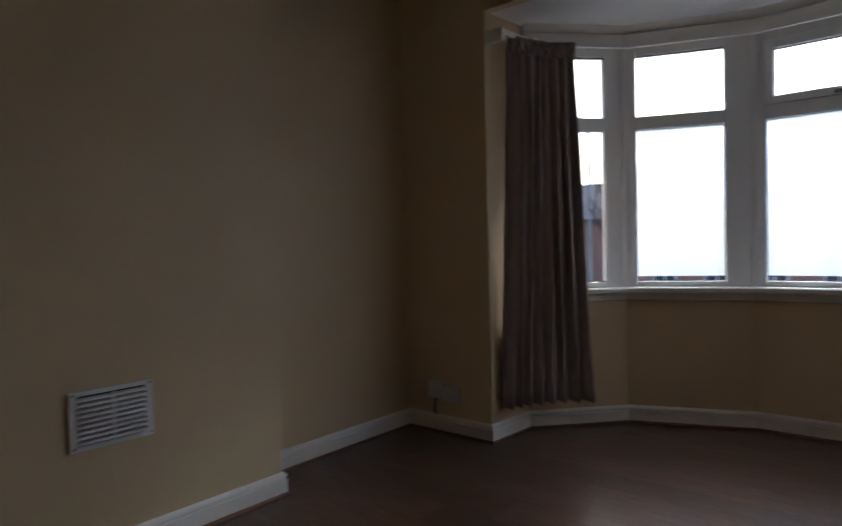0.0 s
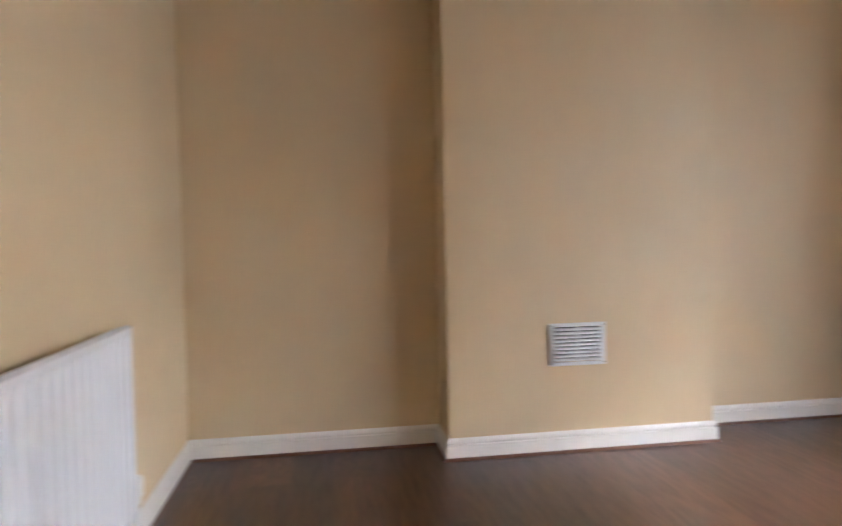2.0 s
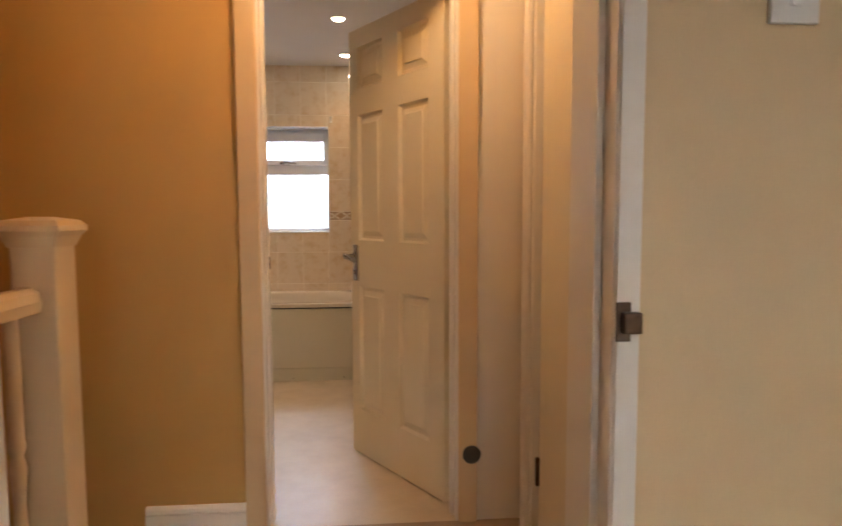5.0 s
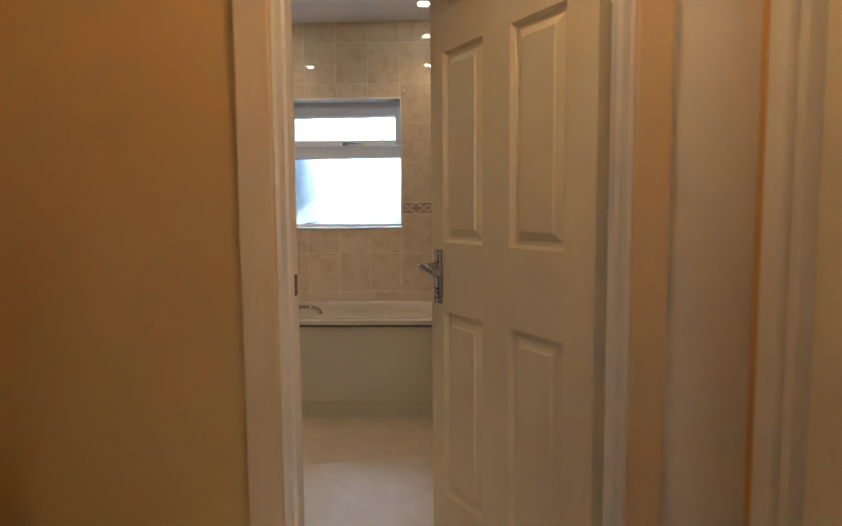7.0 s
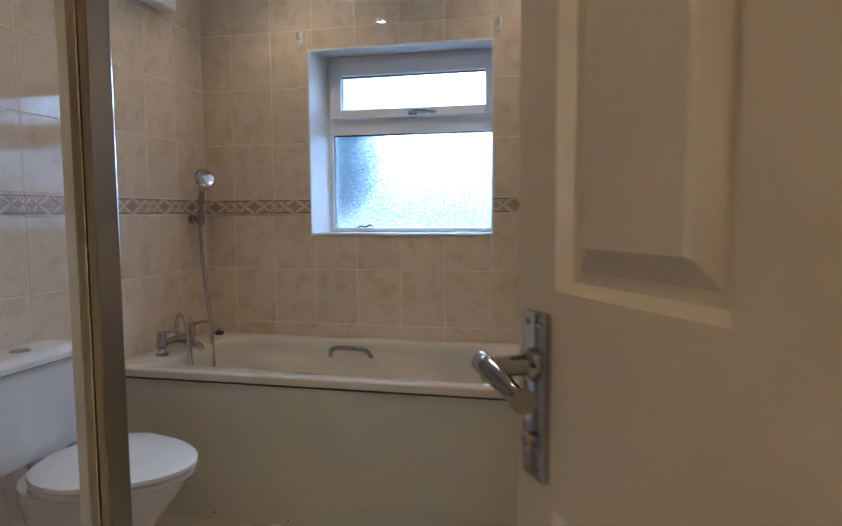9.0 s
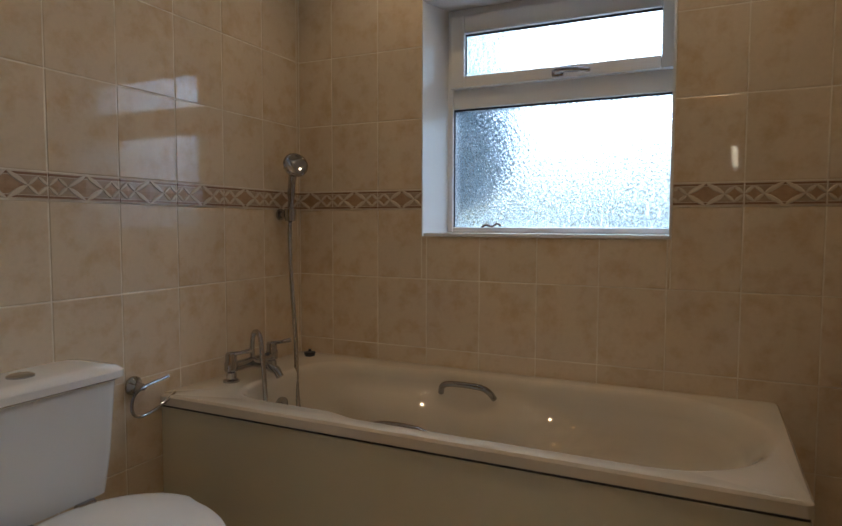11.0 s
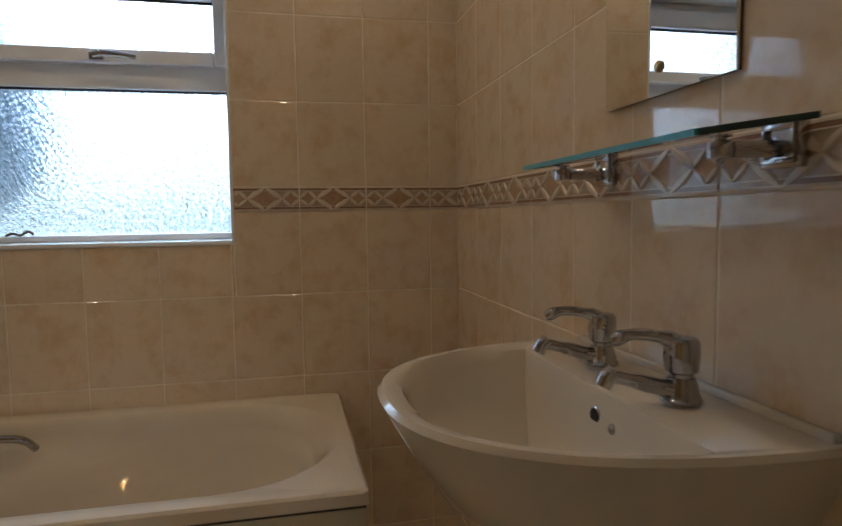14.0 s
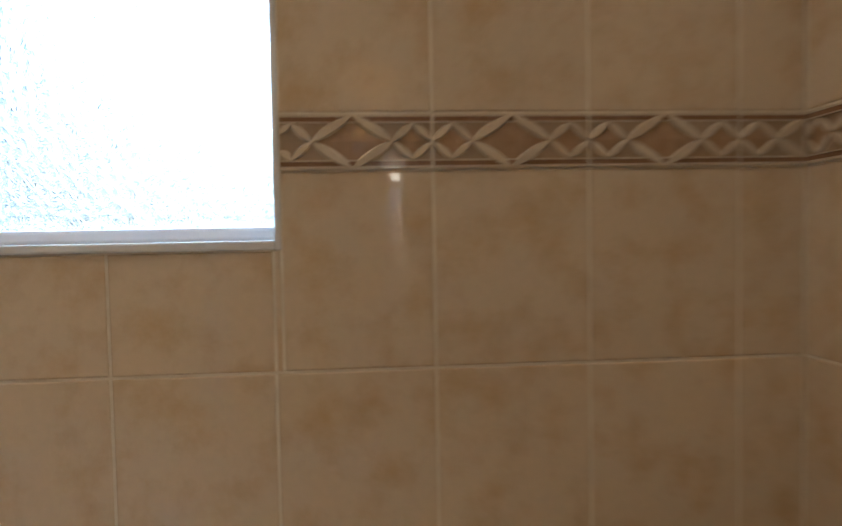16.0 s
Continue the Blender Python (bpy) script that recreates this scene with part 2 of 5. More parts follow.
def made(name, bm, materials, parent=None, label="", smooth=False):
    bmesh.ops.recalc_face_normals(bm, faces=bm.faces)
    me = bpy.data.meshes.new(name)
    bm.to_mesh(me)
    bm.free()
    for m in (materials if isinstance(materials, (list, tuple)) else [materials]):
        me.materials.append(m)
    if smooth:
        for p in me.polygons:
            p.use_smooth = True
        me.set_sharp_from_angle(angle=radians(38))
    ob = new(name, me)
    if parent is not None:
        ob.parent = parent
    if label:
        ob["label"] = label
    return ob


def part(name, bm, material, parent, label="", smooth=False):
    return made(name, bm, material, parent, label, smooth)


def boxes(*items, bevel=0.0):
    bm = bmesh.new()
    for it in items:
        box(bm, *it, bevel=bevel)
    return bm


def thing(name, m=None, label="", category="", group="", kind=""):
    ob = new(name)
    ob.empty_display_size = 0.05
    if m is not None:
        ob.matrix_world = m
    return tagged(ob, label, category, group, kind)


def structure(name, bm, material, label="", category=""):
    return tagged(made(name, bm, material), label, category, "", "structure")


def tube(bm, pts, r, seg=12, cap=True):
    pts = [Vector(p) for p in pts]
    rings = []
    up = Vector((0, 0, 1))
    prev = None
    for i, p in enumerate(pts):
        d = (pts[min(i + 1, len(pts) - 1)] - pts[max(i - 1, 0)]).normalized()
        a = prev if prev is not None else (up if abs(d.z) < 0.9 else Vector((1, 0, 0)))
        s = (a - d * a.dot(d)).normalized()
        prev = s
        t = d.cross(s)
        rr = r[i] if isinstance(r, (list, tuple)) else r
        rings.append([bm.verts.new(p + (s * math.cos(k * math.tau / seg) + t * math.sin(k * math.tau / seg)) * rr) for k in range(seg)])
    for a, b in zip(rings, rings[1:]):
        for k in range(seg):
            bm.faces.new((a[k], a[(k + 1) % seg], b[(k + 1) % seg], b[k]))
    if cap:
        bm.faces.new(rings[0][::-1])
        bm.faces.new(rings[-1])
    return bm


def curve_pts(ctrl, n=8):
    c = [Vector(p) for p in ctrl]
    c = [c[0] * 2 - c[1]] + c + [c[-1] * 2 - c[-2]]
    out = []
    for i in range(1, len(c) - 2):
        for k in range(n):
            t = k / n
            p0, p1, p2, p3 = c[i - 1], c[i], c[i + 1], c[i + 2]
            out.append(0.5 * ((2 * p1) + (p2 - p0) * t + (2 * p0 - 5 * p1 + 4 * p2 - p3) * t * t + (3 * p1 - p0 - 3 * p2 + p3) * t ** 3))
    out.append(c[-2])
    return out


def lathe(bm, prof, at=(0, 0, 0), seg=24, axis="z"):
    rings = []
    for r, h in prof:
        ring = []
        for k in range(seg):
            a = k * math.tau / seg
            p = (r * math.cos(a), r * math.sin(a), h)
            if axis == "x":
                p = (h, p[0], p[1])
            if axis == "y":
                p = (p[0], h, p[1])
            ring.append(bm.verts.new((p[0] + at[0], p[1] + at[1], p[2] + at[2])))
        rings.append(ring)
    for a, b in zip(rings, rings[1:]):
        for k in range(seg):
            bm.faces.new((a[k], a[(k + 1) % seg], b[(k + 1) % seg], b[k]))
    bm.faces.new(rings[0][::-1])
    bm.faces.new(rings[-1])
    return bm


def loft(bm, loops, close_first=False, close_last=False):
    rings = [[bm.verts.new(p) for p in lp] for lp in loops]
    n = len(rings[0])
    for a, b in zip(rings, rings[1:]):
        for k in range(n):
            bm.faces.new((a[k], a[(k + 1) % n], b[(k + 1) % n], b[k]))
    if close_first:
        bm.faces.new(rings[0][::-1])
    if close_last:
        bm.faces.new(rings[-1])
    return bm


def run_profile(bm, line, prof, closed=False):
    """Sweeps an upright profile (out, up) along a plan line; 'out' is to the left of the line's way."""
    n = len(line)
    rings = []
    for i in range(n):
        p = Vector(line[i])
        d1 = (Vector(line[i]) - Vector(line[i - 1])).normalized() if i > 0 else None
        d2 = (Vector(line[i + 1]) - Vector(line[i])).normalized() if i < n - 1 else None
        d1 = d1 or d2
        d2 = d2 or d1
        n1, n2 = Vector((-d1.y, d1.x)), Vector((-d2.y, d2.x))
        m = (n1 + n2)
        m = m / max(0.3, m.dot(n1)) if m.length > 1e-6 else n1
        rings.append([bm.verts.new((p.x + m.x * o, p.y + m.y * o, z)) for o, z in prof])
    k = len(prof)
    for a, b in zip(rings, rings[1:]):
        for j in range(k):
            bm.faces.new((a[j], a[(j + 1) % k], b[(j + 1) % k], b[j]))
    bm.faces.new(rings[0])
    bm.faces.new(rings[-1][::-1])
    return bm


def prism(bm, poly, z0, z1, mi=0):
    lo = [bm.verts.new((x, y, z0)) for x, y in poly]
    hi = [bm.verts.new((x, y, z1)) for x, y in poly]
    n = len(poly)
    fs = [bm.faces.new(lo[::-1]), bm.faces.new(hi)]
    for k in range(n):
        fs.append(bm.faces.new((lo[k], lo[(k + 1) % n], hi[(k + 1) % n], hi[k])))
    for f in fs:
        f.material_index = mi
    return bm


# ---------------- the plan ----------------
WY = -3.88      # bedroom wall with the door and the radiator
FY = -7.655     # bedroom front wall
XR = 3.21       # bedroom alcove wall
XL = -1.2      # bedroom far side wall
CHX, CH0, CH1 = 2.965, -5.12, -6.50   # chimney breast face and ends
BCEIL = 2.62    # bedroom ceiling
DX0, DX1 = -1.075, 0.058               # bedroom doorway
BX0 = -2.042    # bathroom left wall
BYD = -2.58     # bathroom side of the door wall
CEIL = 2.30
WX0, WX1, WZ0, WZ1 = -1.51, -0.68, 1.007, 1.836

# --- bedroom shell ---
bay_in = BAY
bm = bmesh.new()
box(bm, XL - 0.2, XR + 0.2, FY, WY + 0.0, -0.12, -0.012)
prism(bm, [(2.6, FY), (2.576, -8.013), (2.15, -8.48), (1.5, -8.74), (0.7, -8.74), (0.05, -8.48), (-0.376, -8.013), (-0.4, FY)], -0.12, -0.012)
structure("floor_bedroom", bm, GAP, "dark wood laminate floor of the empty bedroom", "floor")
structure("wall_bedroom_right", boxes((XR, XR + 0.2, FY - 0.3, WY + 0.1, 0, BCEIL)), CREAM, "cream painted bedroom alcove wall", "wall")
structure("wall_chimney_breast", boxes((CHX, XR, CH1, CH0, 0, BCEIL), bevel=0.006), CREAM, "cream painted chimney breast standing into the bedroom", "wall")
structure("wall_bedroom_left", boxes((XL - 0.15, XL, FY, WY, 0, BCEIL)), CREAM, "cream painted bedroom wall", "wall")
structure("wall_bedroom_back", boxes((DX1 + 0.03, XR, WY, WY + 0.19, 0, BCEIL), (XL - 0.15, DX0 - 0.03, WY, WY + 0.19, 0, BCEIL), (DX0 - 0.03, DX1 + 0.03, WY, WY + 0.19, 2.05, BCEIL)), CREAM, "cream painted bedroom wall with the doorway", "wall")
structure("wall_bedroom_front", boxes((2.6, XR, FY - 0.3, FY, 0, BCEIL), (XL - 0.15, -0.4, FY - 0.3, FY, 0, BCEIL), (-0.4, 2.6, FY - 0.06, FY, 2.384, BCEIL)), CREAM, "cream painted front wall beside the bay", "wall")
structure("ceiling_bedroom", boxes((XL - 0.15, XR + 0.2, FY, WY + 0.11, BCEIL, BCEIL + 0.1)), WHITE_CEIL, "white painted bedroom ceiling", "ceiling")
bm = bmesh.new()
prism(bm, [(2.6, FY - 0.06)] + BAY[1:-1] + [(-0.4, FY - 0.06)], 2.384, 2.6)
structure("ceiling_bay", bm, WHITE_CEIL, "white painted soffit over the bay window", "ceiling")


def outward(poly, d):
    out = []
    for i, p in enumerate(poly):
        a = Vector(poly[max(i - 1, 0)])
        b = Vector(poly[min(i + 1, len(poly) - 1)])
        p = Vector(p)
        e1 = (p - a).normalized() if i else (b - p).normalized()
        e2 = (b - p).normalized() if i < len(poly) - 1 else e1
        n1, n2 = Vector((e1.y, -e1.x)), Vector((e2.y, -e2.x))
        if n1.dot(p - Vector((1.1, -6.5))) < 0:
            n1, n2 = -n1, -n2
        m = n1 + n2
        m = m / max(0.4, m.dot(n1))
        out.append((p.x + m.x * d, p.y + m.y * d))
    return out


bay_out = outward(BAY, 0.28)
bm = bmesh.new()
for i in range(7):
    prism(bm, [BAY[i], BAY[i + 1], bay_out[i + 1], bay_out[i]], 0, 0.79)
    prism(bm, [BAY[i], BAY[i + 1], bay_out[i + 1], bay_out[i]], 2.285, 2.6)
for i in (0, 6):
    prism(bm, [BAY[i], BAY[i + 1], bay_out[i + 1], bay_out[i]], 0.79, 2.285)
structure("wall_bay", bm, CREAM, "cream painted wall below the bay window", "wall")

# window board of the bay, with a rounded nose
bm = bmesh.new()
nose = [(-0.16, 0.79), (0.045, 0.79), (0.052, 0.797), (0.052, 0.817), (0.045, 0.824), (-0.16, 0.824)]
run_profile(bm, BAY[1:-1][::-1], nose)
structure("window_sill", bm, GLOSS, "white gloss window board along the bay", "window sill")
bm = bmesh.new()
run_profile(bm, BAY[1:-1][::-1], [(0.0, 0.745), (0.018, 0.752), (0.02, 0.79), (0.0, 0.79)])
structure("trim_sill", bm, GLOSS, "white moulding under the window board", "trim")
bm = bmesh.new()
run_profile(bm, BAY[1:-1][::-1], [(0.0, 2.285), (0.03, 2.29), (0.034, 2.335), (0.012, 2.345), (0.06, 2.384), (0.0, 2.384)])
structure("trim_bay_head", bm, GLOSS, "white moulding over the bay window", "trim")


def bay_window(name, a, b, frosted, opener, label):
    """Frame, transom and panes over one side of the bay; local x along the side, local y outwards."""
    a, b = Vector(a), Vector(b)
    L = (b - a).length
    d = (b - a).normalized()
    n = Vector((d.y, -d.x))
    if n.dot(a - Vector((1.1, -6.5))) < 0:
        n = -n
    m = Matrix(((d.x, n.x, 0, a.x), (d.y, n.y, 0, a.y), (0, 0, 1, 0), (0, 0, 0, 1)))
    w = thing(name, m, label, "window", "", "structure")
    z0, z1, t0, t1 = 0.824, 2.285, 1.78, 1.86
    e0, e1 = 0.066, L - 0.098 if L < 0.66 else L - 0.14
    if L > 0.75:
        e0, e1 = 0.05, L - 0.05
    fr = boxes((0.0, e0, 0.045, 0.115, z0, z1), (e1, L, 0.045, 0.115, z0, z1), (e0, e1, 0.045, 0.115, z0, 0.858), (e0, e1, 0.045, 0.115, 2.225, z1), (e0, e1, 0.045, 0.115, t0, t1), bevel=0.006)
    part("window_frame", fr, UPVC, w)
    post = bmesh.new()
    lathe(post, [(0.05, z0 + 0.002), (0.05, z1 - 0.002)], (0, 0.085, 0), 12)
    part("corner_post", post, UPVC, w, "white upvc corner post")
    u0, u1, v0, v1 = e0, e1, t1, 2.225
    if opener:
        sash = boxes((e0, e0 + 0.045, 0.032, 0.1, t1, 2.225), (e1 - 0.045, e1, 0.032, 0.1, t1, 2.225), (e0 + 0.045, e1 - 0.045, 0.032, 0.1, t1, t1 + 0.045), (e0 + 0.045, e1 - 0.045, 0.032, 0.1, 2.17, 2.225), bevel=0.006)
        part("top_sash", sash, UPVC, w)
        u0, u1, v0, v1 = e0 + 0.045, e1 - 0.045, t1 + 0.045, 2.17
        h = bmesh.new()
        box(h, L / 2 - 0.02, L / 2 + 0.02, 0.016, 0.034, t1 + 0.006, t1 + 0.03, bevel=0.004)
        tube(h, [(L / 2, 0.014, t1 + 0.018), (L / 2 + 0.05, 0.008, t1 + 0.02), (L / 2 + 0.1, 0.012, t1 + 0.016)], [0.009, 0.008, 0.005])
        part("window_handle", h, CHROME, w, "chrome window handle", True)
    gk = boxes((u0, u0 + 0.004, 0.06, 0.064, v0, v1), (u1 - 0.004, u1, 0.06, 0.064, v0, v1), (u0, u1, 0.06, 0.064, v1 - 0.004, v1), (e0, e0 + 0.004, 0.06, 0.064, 0.858, t0), (e1 - 0.004, e1, 0.06, 0.064, 0.858, t0), (e0, e1, 0.06, 0.064, 0.858, 0.862))
    part("glazing_seal", gk, GASKET, w)
    p = part("pane", boxes((u0, u1, 0.07, 0.076, v0, v1)), GLASS, w, "clear upper pane")
    p.visible_shadow = False
    z_f = 0.888 if frosted else 0.858
    p = part("pane", boxes((e0, e1, 0.07, 0.076, 0.858, t0)), GLASS, w, "clear lower pane")
    p.visible_shadow = False
    if frosted:
        p = part("frosted_film", boxes((e0 + 0.004, e1 - 0.004, 0.0655, 0.0675, z_f, t0 - 0.004)), FROST, w, "white frosted film on the pane")
    return w


for i, (fz, op) in enumerate(((0, 0), (1, 0), (1, 1), (1, 0), (0, 0))):
    bay_window("window_%d" % (i + 1), BAY[i + 1], BAY[i + 2], fz, op, "white upvc bay window light with %s lower pane" % ("frosted" if fz else "clear"))

# skirting boards: torus profile, with a brown bead on the floor
SK = [(0, 0), (0.016, 0), (0.016, 0.072), (0.0075, 0.0745), (0.0075, 0.0795), (0.016, 0.084), (0.013, 0.094), (0.005, 0.102), (0, 0.104)]
room_line = [(DX1 + 0.09, WY), (XR, WY), (XR, CH0), (CHX, CH0), (CHX, CH1), (XR, CH1), (XR, FY), (2.6, FY)] + BAY[1:-1] + [(-0.4, FY), (XL, FY), (XL, WY), (DX0 - 0.09, WY)]
bm = bmesh.new()
run_profile(bm, room_line[::-1], SK)
structure("baseboard_bedroom", bm, GLOSS, "white gloss moulded skirting board", "skirting board")
bm = bmesh.new()
run_profile(bm, room_line[::-1], [(0.016, 0.0), (0.03, 0.0), (0.028, 0.007), (0.022, 0.012), (0.016, 0.013)])
structure("trim_floor_bead", bm, BEAD, "brown floor edging bead", "trim")

# --- bedroom doorway: lining, stop, architraves ---
bm = bmesh.new()
for s, xj in ((1, DX1), (-1, DX0)):
    x0, x1 = sorted((xj, xj + s * 0.028))
    box(bm, x0, x1, WY - 0.004, WY + 0.194, 0, 2.05, bevel=0.003)
    x0, x1 = sorted((xj, xj - s * 0.014))
    box(bm, x0, x1, WY + 0.05, WY + 0.19, 0, 2.036, bevel=0.002)
box(bm, DX0, DX1, WY - 0.004, WY + 0.194, 2.022, 2.05)
structure("door_lining_bedroom", bm, GLOSS, "white gloss bedroom door lining", "door frame")
bm = bmesh.new()
for s, xj in ((1, DX1), (-1, DX0)):
    for y0, y1 in ((WY - 0.012, WY - 0.0005),):
        x0, x1 = sorted((xj + s * 0.004, xj + s * 0.046))
        box(bm, x0, x1, y0, y1, 0, 2.09, bevel=0.003)
box(bm, DX0 - 0.046, DX1 + 0.046, WY - 0.012, WY - 0.0005, 2.05, 2.09)
structure("trim_door_bedroom", bm, GLOSS, "white gloss door architrave", "trim")
keep = thing("latch_keep", Matrix(), "dark bronze rim latch keep on the door frame", "latch")
part("plate", boxes((0.06, 0.086, WY - 0.018, WY - 0.012, 0.93, 0.998), bevel=0.002), BRONZE, keep)
part("keeper", boxes((0.068, 0.1, WY - 0.034, WY - 0.016, 0.945, 0.982), bevel=0.004), BRONZE, keep, "boxed dark metal keeper")
sw = thing("light_switch", Matrix(), "white plastic wall light switch", "light switch")
part("plate", boxes((0.319, 0.406, WY - 0.011, WY, 1.469, 1.556), bevel=0.003), PLAST, sw)
part("rocker", boxes((0.353, 0.372, WY - 0.015, WY - 0.009, 1.497, 1.528), bevel=0.002), PLAST, sw)

# --- landing shell ---
structure("floor_landing", boxes((-1.2, 0.9, WY + 0.0, BYD - 0.12, -0.12, 0.0)), CARPET, "beige carpet on the landing", "floor")
LY0, LY1 = WY + 0.19, BYD - 0.12
structure("wall_landing_bath", boxes((-3.2, -0.763, LY1, BYD, 0, 2.45), (-0.763, -0.02, LY1, BYD, 2.03, 2.45)), LANDING, "warm cream landing wall beside the bathroom door", "wall")
structure("wall_landing_boxing", boxes((-0.02, 0.5, LY1, BYD, 0, 2.45)), GLOSS, "white painted boxing beside the bathroom door", "wall")
structure("wall_landing_right", boxes((0.2, 0.3, LY0, -3.55, 0, 2.45), (0.2, 0.3, -2.84, LY1, 0, 2.45), (0.2, 0.3, -3.55, -2.84, 2.03, 2.45)), LANDING, "warm cream landing wall with a side room doorway", "wall")
structure("wall_stair_far", boxes((-3.3, -3.2, WY - 0.3, BYD, -2.7, 2.45)), LANDING, "warm cream wall across the stairwell", "wall")
structure("wall_stair_near", boxes((-3.2, XL - 0.15, LY0 - 0.1, LY0, -2.7, 2.45)), LANDING, "warm cream wall along the stairwell", "wall")
structure("floor_hall_below", boxes((-3.3, -1.2, LY0, BYD, -2.8, -2.7)), CARPET, "hall floor below the stairwell", "floor")
structure("wall_stair_side", boxes((-1.2, -1.17, LY0, LY1, -2.7, -0.12), (-3.2, -1.2, LY1, BYD, -2.7, 0)), LANDING, "wall under the landing", "wall")
structure("ceiling_landing", boxes((-3.3, 0.5, WY + 0.19, BYD, 2.45, 2.55)), WHITE_CEIL, "white landing ceiling", "ceiling")
bm = bmesh.new()
run_profile(bm, [(-0.8, LY1), (-1.17, LY1)], SK)
structure("baseboard_landing", bm, GLOSS, "white skirting board on the landing", "skirting board")

pend = thing("pendant_lamp", pose(-0.4, -3.05, 0), "lit pendant bulb hanging over the landing", "lamp")
part("flex", tube(bmesh.new(), [(0, 0, 2.3), (0, 0, 2.45)], 0.004, 8), PLAST, pend)
part("rose", lathe(bmesh.new(), [(0.045, 2.43), (0.045, 2.45)]), PLAST, pend)
part("bulb", lathe(bmesh.new(), [(0.012, 2.3), (0.014, 2.27), (0.03, 2.23), (0.03, 2.205), (0.012, 2.185)]), BULB, pend, "lit warm bulb", True)
lamp = bpy.data.lights.new("landing_light", "POINT")
lamp.energy, lamp.color, lamp.shadow_soft_size = 1.15, (1, 0.48, 0.1), 0.05
new("landing_light", lamp).matrix_world = pose(-0.4, -3.05, 2.15)

# side room door in the landing wall, closed, in a rounded gloss frame
bm = boxes((0.178, 0.2, -2.83, -2.765, 0, 2.09), (0.178, 0.2, -3.625, -3.56, 0, 2.09), (0.178, 0.2, -3.56, -2.83, 2.025, 2.09), bevel=0.008)
structure("trim_door_side", bm, GLOSS, "gloss moulded architrave of the side room door", "trim")
structure("door_lining_side", boxes((0.196, 0.3, -2.858, -2.83, 0, 2.03), (0.196, 0.3, -3.56, -3.532, 0, 2.03), (0.196, 0.3, -3.532, -2.858, 2.002, 2.03), bevel=0.003), GLOSS, "gloss painted side room door lining", "door frame")
cup = thing("door_2", Matrix(), "white gloss side room door, closed", "door", "", "structure")
part("leaf", boxes((0.222, 0.257, -3.53, -2.862, 0.01, 2.0), bevel=0.004), DOORP, cup)
part("hinge", boxes((0.21, 0.224, -2.872, -2.85, 0.2, 0.3), bevel=0.003), BRONZE, cup, "dark metal butt hinge")
stp = thing("door_stop", pose(0.005, LY1 - 0.018, 0.27), "black rubber door stop on the architrave", "door stop")
part("buffer", lathe(bmesh.new(), [(0.012, 0.0), (0.012, -0.012), (0.032, -0.016), (0.034, -0.026), (0.024, -0.04), (0.008, -0.046)], (0, 0, 0), 20, "y"), BLACK, stp, "", True)

# newel post and short balustrade
nw = thing("newel_post", pose(-1.122, -3.40, 0.022), "gloss newel post at the stairhead, warm lamp light in its colour", "newel post")
part("shaft", boxes((-0.05, 0.05, -0.05, 0.05, -0.022, 1.06), bevel=0.005), LAMPLIT_GLOSS, nw)
capb = bmesh.new()
sq = lambda r, z: [(-r, -r, z), (r, -r, z), (r, r, z), (-r, r, z)]
loft(capb, [sq(0.052, 1.055), sq(0.058, 1.07), sq(0.062, 1.08), sq(0.072, 1.092), sq(0.072, 1.104), sq(0.06, 1.116), sq(0.02, 1.124)], True, True)
part("cap", capb, LAMPLIT_GLOSS, nw, "moulded square cap")
hr = thing("stair_balustrade", Matrix(), "gloss handrail and turned spindles, coloured with warm lamp light", "balustrade")
bm = bmesh.new()
run_profile(bm, [(-1.137, LY0), (-1.137, -3.452)], [(-0.032, 0.93), (0.032, 0.93), (0.036, 0.955), (0.03, 0.975), (0.014, 0.985), (-0.014, 0.985), (-0.03, 0.975), (-0.036, 0.955)])
part("handrail", bm, LAMPLIT_GLOSS, hr)
for yy in (-3.52, -3.6, -3.67):
    part("spindle", lathe(bmesh.new(), [(0.016, 0.0), (0.016, 0.3), (0.019, 0.32), (0.012, 0.34), (0.018, 0.37), (0.012, 0.5), (0.015, 0.56), (0.019, 0.59), (0.012, 0.62), (0.019, 0.64), (0.016, 0.66), (0.016, 0.93)], (-1.137, yy, 0), 10), LAMPLIT_GLOSS, hr, "turned spindle", True)

# --- bathroom shell ---
structure("floor_bathroom", boxes((BX0 - 0.1, 0.1, BYD - 0.12, 0.1, -0.12, 0.0)), VINYL, "beige vinyl bathroom floor", "floor")
structure("ceiling_bathroom", boxes((BX0 - 0.1, 0.1, BYD, 0.1, CEIL, CEIL + 0.1)), WHITE_CEIL, "white bathroom ceiling with recessed spotlights", "ceiling")
g = 0.0012
wall_win = structure("wall_window", boxes((BX0 - 0.1, WX0, g, 0.27, 0, CEIL), (WX1, 0.1, g, 0.27, 0, CEIL), (WX0, WX1, g, 0.27, 0, WZ0), (WX0, WX1, g, 0.27, WZ1, CEIL)), GROUT, "cream tiled bathroom wall round the window", "wall")
wall_rt = structure("wall_basin", boxes((g, 0.1, BYD, g, 0, CEIL)), GROUT, "cream tiled bathroom wall behind the basin", "wall")
wall_lf = structure("wall_toilet", boxes((BX0 - 0.1, BX0 - g, BYD, g, 0, CEIL)), GROUT, "cream tiled bathroom wall behind the toilet", "wall")
